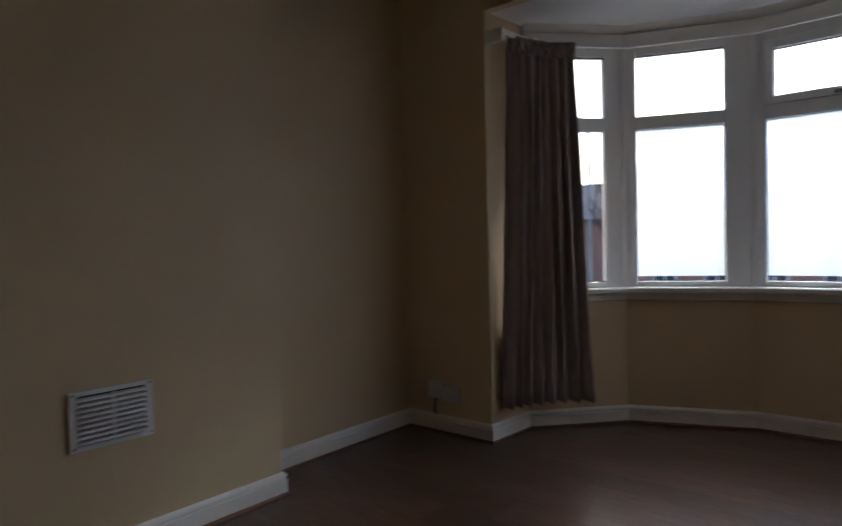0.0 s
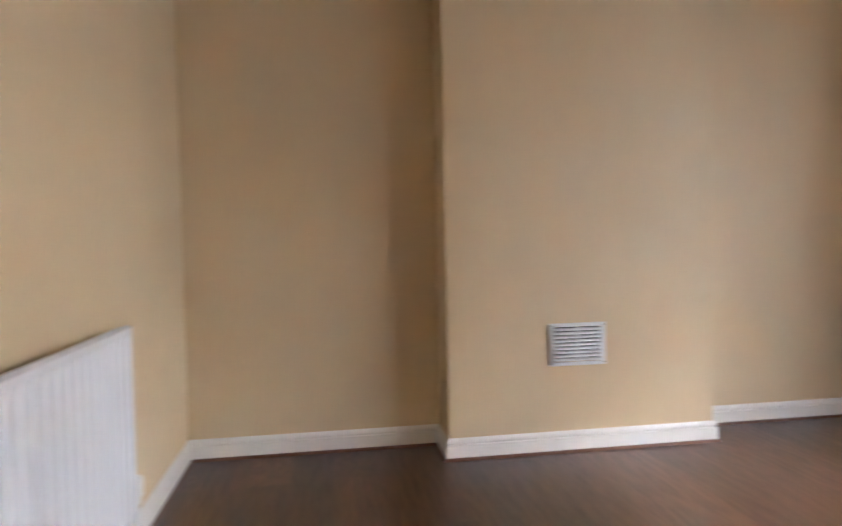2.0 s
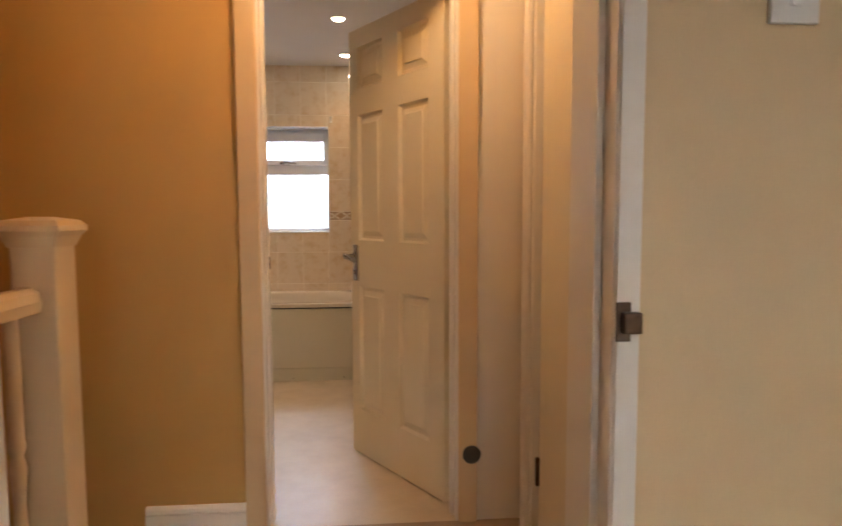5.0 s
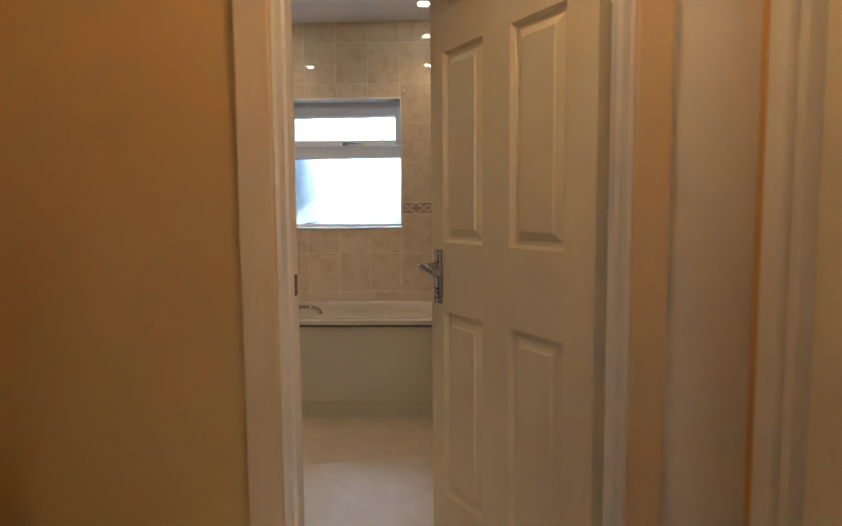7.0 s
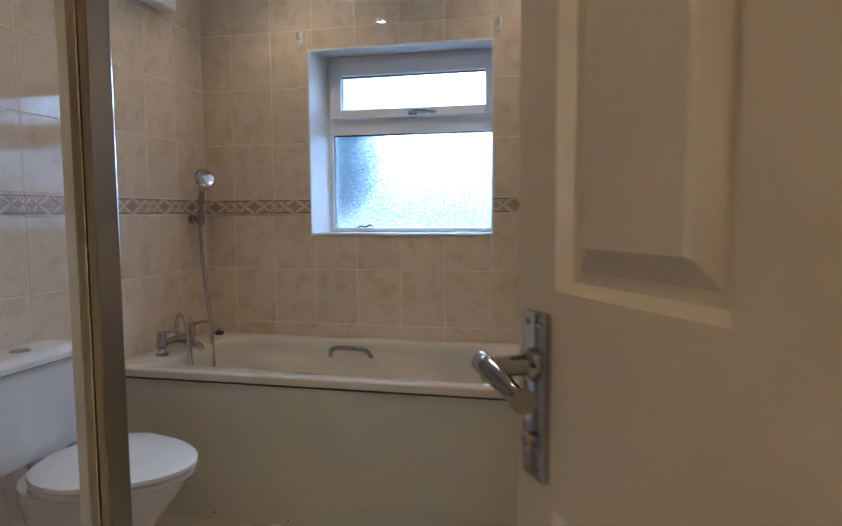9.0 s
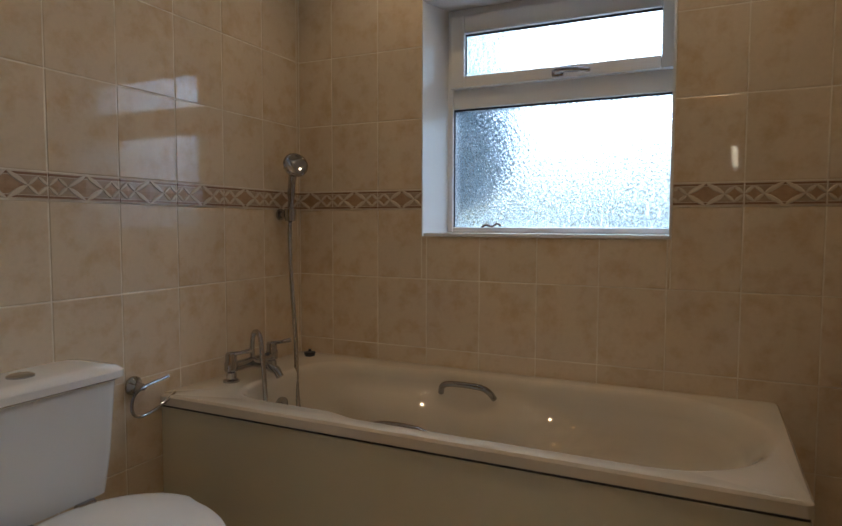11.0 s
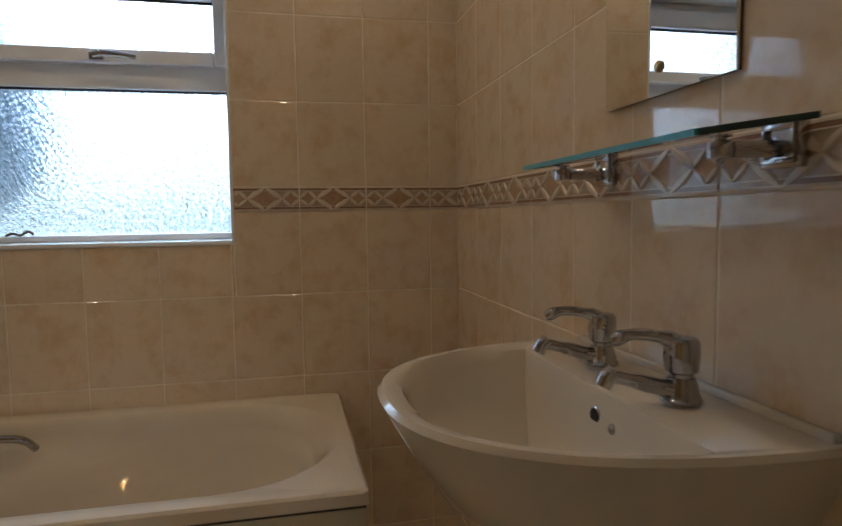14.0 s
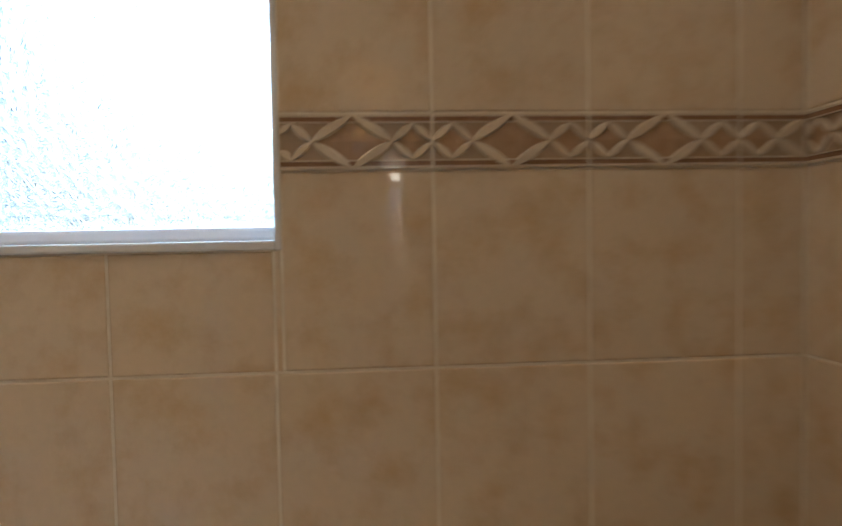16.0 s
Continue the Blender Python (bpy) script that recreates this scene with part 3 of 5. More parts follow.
structure("wall_bath_door", boxes((BX0, -0.763, BYD, BYD + 0.004, 0, CEIL), (-0.02, g, BYD, BYD + 0.004, 0, CEIL), (-0.763, -0.02, BYD, BYD + 0.004, 2.03, CEIL)), LANDING, "painted wall beside the bathroom door", "wall")

# lining and architraves of the bathroom door
bm = bmesh.new()
box(bm, -0.763, -0.735, LY1 - 0.004, BYD + 0.012, 0, 2.03, bevel=0.003)
box(bm, -0.048, -0.02, LY1 - 0.004, BYD + 0.012, 0, 2.03, bevel=0.003)
box(bm, -0.735, -0.048, LY1 - 0.004, BYD + 0.012, 2.002, 2.03)
box(bm, -0.735, -0.727, BYD - 0.08, BYD - 0.035, 0, 2.002, bevel=0.002)
box(bm, -0.062, -0.048, BYD - 0.08, BYD - 0.035, 0, 2.002, bevel=0.002)
structure("door_lining_bathroom", bm, GLOSS, "white gloss bathroom door lining", "door frame")
bm = bmesh.new()
for y0, y1 in ((LY1 - 0.018, LY1 - 0.0005),):
    box(bm, -0.816, -0.743, y0, y1, 0, 2.09, bevel=0.006)
    box(bm, -0.04, 0.03, y0, y1, 0, 2.09, bevel=0.006)
    box(bm, -0.743, -0.04, y0, y1, 2.015, 2.09, bevel=0.006)
structure("trim_door_bathroom", bm, LAMPLIT_GLOSS, "gloss moulded architrave, warm lamp light put into its colour", "trim")
sp = thing("strike_plate", Matrix(), "dark strike plate let into the door lining", "strike plate")
part("plate", boxes((-0.7272, -0.7252, BYD - 0.056, BYD - 0.038, 0.951, 0.996)), BRONZE, sp)

# six panel door, half open into the bathroom; local x from the hinge
door = thing("door_1", pose(-0.05, -2.575, 0, 0, 0, 122.1), "white six panel bathroom door standing half open", "door", "", "structure")
T = 0.0175
cols = [(0.118, 0.325), (0.445, 0.652)]
rows_ = [(0.225, 0.815), (1.03, 1.602), (1.72, 1.905)]
bm = bmesh.new()
xs = [0.02, cols[0][0], cols[0][1], cols[1][0], cols[1][1], 0.722]
zs = [0.008, rows_[0][0], rows_[0][1], rows_[1][0], rows_[1][1], rows_[2][0], rows_[2][1], 1.987]
for i in range(5):
    for j in range(7):
        if i in (1, 3) and j in (1, 3, 5):
            continue
        box(bm, xs[i], xs[i + 1], -T, T, zs[j], zs[j + 1])
bmesh.ops.remove_doubles(bm, verts=bm.verts, dist=1e-5)
inner = [f for f in bm.faces if sum(1 for o in bm.faces if o is not f and (o.calc_center_median() - f.calc_center_median()).length < 1e-6)]
bmesh.ops.delete(bm, geom=inner, context="FACES")
leaf = part("leaf", bm, DOORP, door)
for c0, c1 in cols:
    for r0, r1 in rows_:
        bm = bmesh.new()
        rect = lambda a, y: [(c0 + a, y, r0 + a), (c1 - a, y, r0 + a), (c1 - a, y, r1 - a), (c0 + a, y, r1 - a)]
        for s in (1, -1):
            loft(bm, [rect(0.0, s * T), rect(0.004, s * (T - 0.007)), rect(0.009, s * (T - 0.0145)), rect(0.02, s * (T - 0.015)), rect(0.04, s * (T - 0.006)), rect(0.043, s * (T - 0.001))], False, True)
        part("panel", bm, DOORP, leaf)
hd = bmesh.new()
box(hd, 0.655, 0.697, T, T + 0.009, 0.838, 1.008, bevel=0.004)
plate = part("door_handle", hd, CHROME, door, "chrome lever handle on a long backplate", True)
lv = bmesh.new()
lathe(lv, [(0.017, 0), (0.017, 0.008), (0.011, 0.012), (0.0105, 0.048), (0.013, 0.056), (0.0, 0.062)], (0.676, T + 0.007, 0.955), 16, "y")
tube(lv, curve_pts([(0.69, T + 0.058, 0.958), (0.67, T + 0.06, 0.957), (0.645, T + 0.058, 0.949), (0.618, T + 0.056, 0.941), (0.6, T + 0.06, 0.944)], 5), [0.011] * 6 + [0.0105] * 5 + [0.009] * 5 + [0.011] * 5, 12)
part("lever", lv, CHROME, plate, "curved chrome lever", True)
sc = bmesh.new()
for zz in (0.85, 0.996):
    for xx in (0.663, 0.689):
        lathe(sc, [(0.004, 0), (0.003, 0.002)], (xx, T + 0.009, zz), 8, "y")
lathe(sc, [(0.01, 0), (0.01, 0.006), (0.006, 0.009)], (0.676, T + 0.009, 0.878), 14, "y")
part("thumb_turn", sc, CHROME, plate, "chrome screws and thumb turn")
for zz in (0.2, 1.8):
    part("hinge", boxes((-0.006, 0.006, -T - 0.012, -T + 0.002, zz - 0.04, zz + 0.04), (0.0, 0.03, -T - 0.003, -T + 0.001, zz - 0.04, zz + 0.04), bevel=0.001), CHROME, door, "steel butt hinge")

# ================= bathroom things =================
# recessed window: white reveal, frame, fanlight, patterned pane
wn6 = thing("window_6", Matrix(), "white upvc bathroom window with obscure patterned glass", "window", "", "structure")
rv = prism(bmesh.new(), [(WX0, 0.0), (WX0 + 0.003, -0.001), (-1.467, 0.133), (-1.467, 0.15), (WX0, 0.15)], WZ0, WZ1)
part("reveal", rv, REVEAL, wn6, "glossy white splayed side of the reveal")
part("reveal", boxes((WX1 - 0.008, WX1, 0.0, 0.15, WZ0, WZ1), (WX0 + 0.008, WX1 - 0.008, 0.0, 0.15, WZ1 - 0.008, WZ1), bevel=0.002), REVEAL, wn6, "glossy white lined reveal")
part("window_sill", boxes((WX0 + 0.008, WX1 - 0.008, -0.004, 0.15, WZ0, WZ0 + 0.012), bevel=0.003), UPVC, wn6)
y0, y1 = 0.135, 0.2
fx0, fx1 = WX0 + 0.008, WX1 - 0.004
part("window_frame", boxes((fx0, -1.447, y0, y1, WZ0 + 0.012, WZ1), (-0.692, fx1, y0, y1, WZ0 + 0.012, WZ1), (-1.447, -0.692, y0, y1, WZ0 + 0.012, WZ0 + 0.032), (-1.447, -0.692, y0, y1, 1.79, WZ1), (-1.447, -0.692, y0, y1, 1.472, 1.552), bevel=0.005), UPVC, wn6)
sx0, sx1, sz0, sz1 = -1.452, -0.69, 1.543, 1.802
part("top_sash", boxes((sx0, sx0 + 0.055, y0 - 0.022, y0 + 0.02, sz0, sz1), (sx1 - 0.04, sx1, y0 - 0.022, y0 + 0.02, sz0, sz1), (sx0 + 0.055, sx1 - 0.04, y0 - 0.022, y0 + 0.02, sz0, sz0 + 0.042), (sx0 + 0.055, sx1 - 0.04, y0 - 0.022, y0 + 0.02, sz1 - 0.067, sz1), bevel=0.006), UPVC, wn6)
gl = bmesh.new()
for q in ((sx0 + 0.055, sx1 - 0.04, y0 - 0.006, y0, sz1 - 0.074, sz1 - 0.067), (sx0 + 0.055, sx0 + 0.059, y0 - 0.006, y0, sz0 + 0.042, sz1 - 0.067), (-1.447, -0.692, y0 + 0.012, y0 + 0.016, 1.466, 1.472), (-1.447, -1.443, y0 + 0.012, y0 + 0.016, WZ0 + 0.032, 1.472)):
    box(gl, *q)
part("glazing_seal", gl, GASKET, wn6)
for q in ((sx0 + 0.055, sx1 - 0.04, y0 + 0.006, y0 + 0.012, sz0 + 0.042, sz1 - 0.067), (-1.447, -0.692, y0 + 0.022, y0 + 0.028, WZ0 + 0.032, 1.472)):
    p = part("pane", boxes(q), PATT, wn6, "patterned obscure pane")
    p.visible_shadow = False
h = bmesh.new()
box(h, -1.075, -1.035, y0 - 0.036, y0 - 0.022, 1.548, 1.57, bevel=0.004)
tube(h, curve_pts([(-1.06, y0 - 0.038, 1.562), (-1.03, y0 - 0.048, 1.564), (-0.98, y0 - 0.047, 1.56), (-0.945, y0 - 0.042, 1.556)], 4), [0.011] * 4 + [0.009] * 4 + [0.007] * 5, 10)
part("window_handle", h, CHROME, wn6, "chrome lever window handle", True)
st = bmesh.new()
tube(st, curve_pts([(-1.33, 0.133, 1.041), (-1.31, 0.128, 1.048), (-1.29, 0.128, 1.042), (-1.27, 0.128, 1.053), (-1.255, 0.128, 1.045)], 4), 0.004, 8)
part("stay", st, BRONZE, wn6, "small dark stay on the lower bead")

for hx in (-1.543, -0.657):
    hk = thing("curtain_hook", pose(hx, -0.001, 1.885), "small chrome bracket screwed to the tiles", "hook", "curtain hooks")
    part("plate", boxes((-0.009, 0.009, -0.004, 0, -0.022, 0.03), bevel=0.002), PLAST, hk)
    part("hook", tube(bmesh.new(), curve_pts([(0, -0.003, 0.0), (0, -0.03, -0.004), (0, -0.035, 0.012), (0, -0.025, 0.02)], 4), 0.004, 8), CHROME, hk, "", True)

# bath: one moulded shell with a rounded well
def rrect(x0, x1, y0, y1, r, z, n=8, bulge=0.0):
    out = []
    for cx, cy, a0 in ((x1 - r, y1 - r, 0), (x0 + r, y1 - r, 90), (x0 + r, y0 + r, 180), (x1 - r, y0 + r, 270)):
        for k in range(n + 1):
            a = radians(a0 + 90 * k / n)
            out.append((cx + r * math.cos(a), cy + r * math.sin(a), z))
    return out


bath = thing("bathtub", Matrix(), "cream acrylic bathtub with chrome grips and a pale side panel", "bathtub")
BXa, BXb = BX0 + 0.002, -0.385
R = 0.545


def tub_loop(x0, x1, y0, y1, r0, r1, z, side=22, n=10):
    """A rounded outline with its own radius at the tap end (r0) and at the head end (r1), the long sides in short steps."""
    out = []
    for cx, cy, r, a0 in ((x1 - r1, y1 - r1, r1, 0), (x0 + r0, y1 - r0, r0, 90), (x0 + r0, y0 + r0, r0, 180), (x1 - r1, y0 + r1, r1, 270)):
        for k in range(n + 1):
            a = radians(a0 + 90 * k / n)
            out.append((cx + r * math.cos(a), cy + r * math.sin(a), z))
        if a0 in (0, 180):
            xa, xb = (x1 - r1, x0 + r0) if a0 == 0 else (x0 + r0, x1 - r1)
            for k in range(1, side):
                out.append((xa + (xb - xa) * k / side, y1 if a0 == 0 else y0, z))
    return out


def ease(v):
    v = max(0.0, min(1.0, v))
    return v * v * (3 - 2 * v)


def moulded(lp, depth):
    """Narrows the tap end of the well and steps its long walls in under arm rests that run down towards the head end."""
    out = []
    for x, y, z in lp:
        off = y + 0.36
        off *= 1 - 0.1 * ease((-1.38 - x) / 0.12)
        shelf = 0.05 + 0.3 * ease((x + 1.12) / 0.55)
        k = ease((depth - shelf) / 0.09) * ease((x + 1.84) / 0.2) * ease((-0.5 - x) / 0.2)
        w = ease((abs(off) - 0.1) / 0.12)
        out.append((x, -0.36 + off - math.copysign(0.06 * k * w, off), z))
    return out


YF = -0.705
loops = [tub_loop(BXa, BXb, YF, -0.002, 0.012, 0.012, R - 0.03), tub_loop(BXa, BXb, YF, -0.002, 0.02, 0.02, R - 0.006), tub_loop(BXa + 0.006, BXb - 0.006, YF + 0.006, -0.006, 0.02, 0.02, R)]
for dz, x0, x1, ins, r0, r1 in ((0.0, -1.885, -0.418, 0.0, 0.16, 0.27), (0.004, -1.877, -0.428, 0.008, 0.16, 0.27), (0.018, -1.87, -0.446, 0.015, 0.16, 0.265), (0.04, -1.867, -0.466, 0.019, 0.16, 0.26),
                                (0.055, -1.866, -0.476, 0.021, 0.16, 0.255), (0.07, -1.864, -0.486, 0.022, 0.16, 0.25), (0.085, -1.863, -0.5, 0.024, 0.158, 0.25), (0.11, -1.86, -0.512, 0.027, 0.156, 0.245),
                                (0.14, -1.856, -0.53, 0.031, 0.153, 0.24), (0.18, -1.85, -0.555, 0.037, 0.15, 0.23), (0.22, -1.843, -0.585, 0.043, 0.147, 0.22), (0.27, -1.834, -0.63, 0.052, 0.143, 0.21),
                                (0.32, -1.822, -0.68, 0.064, 0.137, 0.19), (0.36, -1.795, -0.74, 0.088, 0.12, 0.16), (0.38, -1.74, -0.82, 0.13, 0.09, 0.11), (0.385, -1.62, -0.95, 0.19, 0.05, 0.06)):
    loops.append(moulded(tub_loop(x0, x1, YF + 0.05 + ins, -0.05 - ins, min(r0, 0.29 - ins), min(r1, 0.29 - ins), R - dz), dz))
bm = bmesh.new()
loft(bm, loops, False, True)
part("shell", bm, BATHC, bath, "cream acrylic shell", True)
part("panel", boxes((BXa, BXb - 0.004, YF + 0.012, YF + 0.024, 0.092, R - 0.04), bevel=0.003), PANELC, bath, "pale olive glossy side panel")
part("end_panel", boxes((BXb - 0.014, BXb - 0.003, YF + 0.024, -0.002, 0.0, R - 0.032)), PANELC, bath, "pale olive end panel")
part("plinth", boxes((BXa, BXb - 0.004, YF + 0.017, YF + 0.03, 0.0, 0.09), bevel=0.002), PANELC, bath, "recessed panel plinth strip")
# solid black strip that paints in the shade line below the rim
part("shadow_gap", boxes((BXa, BXb - 0.006, YF + 0.0095, YF + 0.023, R - 0.0395, R - 0.031)), BLACK, bath, "black strip painted as the shade under the rim")
sb = bmesh.new()
for xx in (-1.9, -1.62, -1.33, -0.9, -0.55):
    lathe(sb, [(0.004, 0), (0.003, -0.002)], (xx, YF + 0.0165, 0.022), 8, "y")
part("screw", sb, BRONZE, bath, "small screws along the plinth")["kind"] = "stuff"
for gy, gz, dy in ((-0.095, 0.484, -1), (-0.612, 0.484, 1)):
    gb = bmesh.new()
    pts = curve_pts([(-1.39, gy, gz - 0.006), (-1.375, gy + dy * 0.02, gz + 0.022), (-1.34, gy + dy * 0.026, gz + 0.034), (-1.25, gy + dy * 0.026, gz + 0.034), (-1.215, gy + dy * 0.02, gz + 0.022), (-1.2, gy, gz - 0.006)], 5)
    tube(gb, pts, 0.0105, 10)
    part("grip", gb, CHROME, bath, "chrome bath grip", True)
wst = bmesh.new()
lathe(wst, [(0.03, 0.0), (0.03, 0.008), (0.012, 0.016)], (-1.862, -0.36, 0.44), 18, "x")
part("overflow", wst, CHROME, bath, "chrome overflow", True)
plug = thing("bath_plug", pose(-1.95, -0.07, R), "black rubber bath plug lying on the rim", "plug")
part("stopper", lathe(bmesh.new(), [(0.018, 0), (0.022, 0.012), (0.02, 0.016), (0.006, 0.018), (0.006, 0.026)], (0, 0, 0), 16), BLACK, plug, "", True)

# bath mixer with hose, hand shower in its wall holder
mx = thing("bath_mixer_tap", pose(-1.945, -0.4, R), "chrome two-handled bath shower mixer", "tap")
bm = bmesh.new()
tube(bm, [(0, -0.11, 0.045), (0, 0.11, 0.045)], 0.017, 14)
part("body", bm, CHROME, mx, "", True)
for yy in (-0.1, 0.1):
    part("pillar", lathe(bmesh.new(), [(0.026, 0), (0.026, 0.006), (0.016, 0.01), (0.016, 0.03), (0.021, 0.036), (0.021, 0.062), (0.018, 0.066), (0.018, 0.088), (0.014, 0.094)], (0, yy, 0), 18), CHROME, mx, "", True)
    lvb = bmesh.new()
    tube(lvb, [(0, yy, 0.09), (0.03, yy + 0.01, 0.094), (0.055, yy + 0.035, 0.1)], [0.007, 0.006, 0.008], 10)
    part("lever", lvb, CHROME, mx, "short chrome lever", True)
bm = bmesh.new()
tube(bm, [(0, 0, 0.045), (0.05, 0, 0.04), (0.1, 0, 0.025), (0.115, 0, 0.005)], [0.016, 0.015, 0.014, 0.013], 12)
part("spout", bm, CHROME, mx, "", True)
shw = thing("hand_shower", Matrix(), "chrome hand shower on a flexible metal hose", "shower")
bm = bmesh.new()
hose = curve_pts([(-1.945, -0.4, 0.6), (-1.945, -0.4, 0.655), (-1.93, -0.405, 0.69), (-1.895, -0.42, 0.68), (-1.865, -0.44, 0.58), (-1.83, -0.455, 0.36), (-1.78, -0.42, 0.25), (-1.77, -0.35, 0.24), (-1.82, -0.3, 0.32), (-1.86, -0.27, 0.45), (-1.9, -0.225, 0.65), (-1.95, -0.18, 0.85), (-1.982, -0.145, 1.0), (-1.99, -0.13, 1.06)], 14)
tube(bm, hose, [0.0075 + 0.0009 * (k % 2) for k in range(len(hose))], 10)
part("hose", bm, ALU, shw, "ribbed metal hose", True)
bm = bmesh.new()
tube(bm, curve_pts([(-1.99, -0.13, 1.06), (-1.985, -0.132, 1.14), (-1.975, -0.137, 1.21), (-1.96, -0.145, 1.245)], 5), [0.011] * 6 + [0.014] * 5 + [0.015] * 5, 12)
part("handle", bm, CHROME, shw, "", True)
bm = bmesh.new()
lathe(bm, [(0.018, -0.028), (0.04, -0.012), (0.046, 0.0), (0.046, 0.008), (0.04, 0.012), (0.036, 0.009)], (0, 0, 0), 22)
hdm = part("head", bm, CHROME, shw, "round chrome spray head", True)
hdm.matrix_local = pose(-1.95, -0.15, 1.262, 15, 68, -20)
hl = thing("shower_holder", pose(BX0 + 0.003, -0.13, 1.085), "chrome hand shower holder on the tiled wall", "holder")
part("rose", lathe(bmesh.new(), [(0.022, 0), (0.022, 0.008), (0.014, 0.012), (0.014, 0.03)], (0, 0, 0), 16, "x"), CHROME, hl, "", True)
part("cradle", lathe(bmesh.new(), [(0.019, -0.025), (0.021, 0.0), (0.022, 0.02)], (0.048, 0, 0), 16), CHROME, hl, "", True)

# white ventilator box high on the wall
vb = thing("wall_fan_box", pose(BX0 + 0.002, -0.39, 1.945), "white plastic box high on the tiled wall", "fan")
part("casing", boxes((0, 0.075, -0.1, 0.1, 0, 0.2), bevel=0.012), PLAST, vb)
part("grille", boxes(*[(0.075, 0.079, -0.08, 0.08, 0.03 + 0.02 * k, 0.042 + 0.02 * k) for k in range(7)]), PLAST, vb)

# toilet
wc = thing("toilet", pose(BX0 + 0.003, -1.16, 0), "white ceramic close-coupled toilet with its lid down", "toilet")
bm = bmesh.new()
loft(bm, [rrect(0.0, 0.165, -0.165, 0.165, 0.03, 0.40), rrect(0.0, 0.175, -0.175, 0.175, 0.03, 0.5), rrect(0.0, 0.185, -0.185, 0.185, 0.03, 0.675)], True, True)
part("cistern", bm, CERAM, wc, "", True)
bm = bmesh.new()
loft(bm, [rrect(0.0, 0.19, -0.19, 0.19, 0.03, 0.675), rrect(0.0, 0.2, -0.2, 0.2, 0.035, 0.681), rrect(0.0, 0.2, -0.2, 0.2, 0.035, 0.697), rrect(0.008, 0.19, -0.19, 0.19, 0.035, 0.706), rrect(0.03, 0.16, -0.16, 0.16, 0.035, 0.71)], True, True)
part("cistern_lid", bm, CERAM, wc, "", True)
part("flush_button", lathe(bmesh.new(), [(0.028, 0.708), (0.028, 0.713), (0.022, 0.716)], (0.1, 0, 0), 20), CHROME, wc, "round chrome flush button", True)


def egg(x0, x1, w, z, n=36, cx=None):
    out = []
    x1 = x1 - 0.05
    c = x0 + (x1 - x0) * 0.5
    for k in range(n):
        a = k * math.tau / n
        ca, sa = math.cos(a), math.sin(a)
        out.append((c + (x1 - x0) / 2 * ca, w * sa * (1 - 0.16 * ca) * (1.06 if ca < 0 else 1), z))
    return out


bm = bmesh.new()
loft(bm, [egg(0.16, 0.5, 0.1, 0.0), egg(0.16, 0.5, 0.105, 0.02), egg(0.14, 0.5, 0.1, 0.12), egg(0.14, 0.58, 0.13, 0.24), egg(0.14, 0.66, 0.17, 0.34), egg(0.15, 0.675, 0.18, 0.374)], True, True)
part("bowl", bm, CERAM, wc, "", True)
bm = bmesh.new()
loft(bm, [egg(0.2, 0.685, 0.185, 0.375), egg(0.195, 0.69, 0.19, 0.38), egg(0.195, 0.69, 0.19, 0.39), egg(0.2, 0.685, 0.185, 0.394)], True, True)
part("seat", bm, CERAM, wc, "", True)
bm = bmesh.new()
loft(bm, [egg(0.2, 0.69, 0.185, 0.396), egg(0.195, 0.696, 0.192, 0.402), egg(0.197, 0.695, 0.19, 0.412), egg(0.22, 0.66, 0.165, 0.419), egg(0.3, 0.55, 0.08, 0.422)], True, True)
part("lid", bm, CERAM, wc, "closed white lid", True)
for yy in (-0.07, 0.07):
    part("hinge", lathe(bmesh.new(), [(0.012, -0.02), (0.012, 0.02)], (0.205, yy, 0.408), 12, "y"), CHROME, wc, "chrome seat hinge")

rh = thing("toilet_roll_holder", pose(BX0 + 0.002, -0.79, 0.59), "empty chrome toilet roll holder on the tiled wall", "holder")
part("rose", lathe(bmesh.new(), [(0.027, 0), (0.027, 0.006), (0.016, 0.016), (0.012, 0.03), (0.009, 0.045)], (0, 0, 0), 18, "x"), CHROME, rh, "", True)
part("ring", tube(bmesh.new(), curve_pts([(0.04, 0.09, 0.012), (0.042, 0.0, 0.0), (0.044, -0.035, -0.02), (0.045, -0.04, -0.06), (0.045, -0.01, -0.08), (0.045, 0.06, -0.065), (0.045, 0.11, -0.04)], 6), 0.0045, 8), CHROME, rh, "bent chrome bar", True)

# shower enclosure: corner post and two glass sides
EX, EY = -1.17, -1.735
enc = thing("shower_enclosure", Matrix(), "glass shower enclosure with polished aluminium profiles", "shower enclosure")
part("post", boxes((EX - 0.025, EX + 0.02, EY - 0.02, EY + 0.035, 0.05, 1.93), bevel=0.004), ALU, enc, "polished aluminium corner post")
part("seal_profile", boxes((EX - 0.062, EX - 0.042, EY + 0.0, EY + 0.025, 0.05, 1.92), (EX - 0.041, EX - 0.027, EY - 0.005, EY + 0.03, 0.05, 1.92), bevel=0.003), PLAST, enc, "white magnetic seal strip")
for q in ((EX - 0.005, EX + 0.001, BYD + 0.03, EY - 0.022, 0.06, 1.92), (BX0 + 0.03, EX - 0.063, EY + 0.008, EY + 0.014, 0.06, 1.92)):
    p = part("pane", boxes(q), GLASS, enc, "clear glass side")
    p.visible_shadow = False
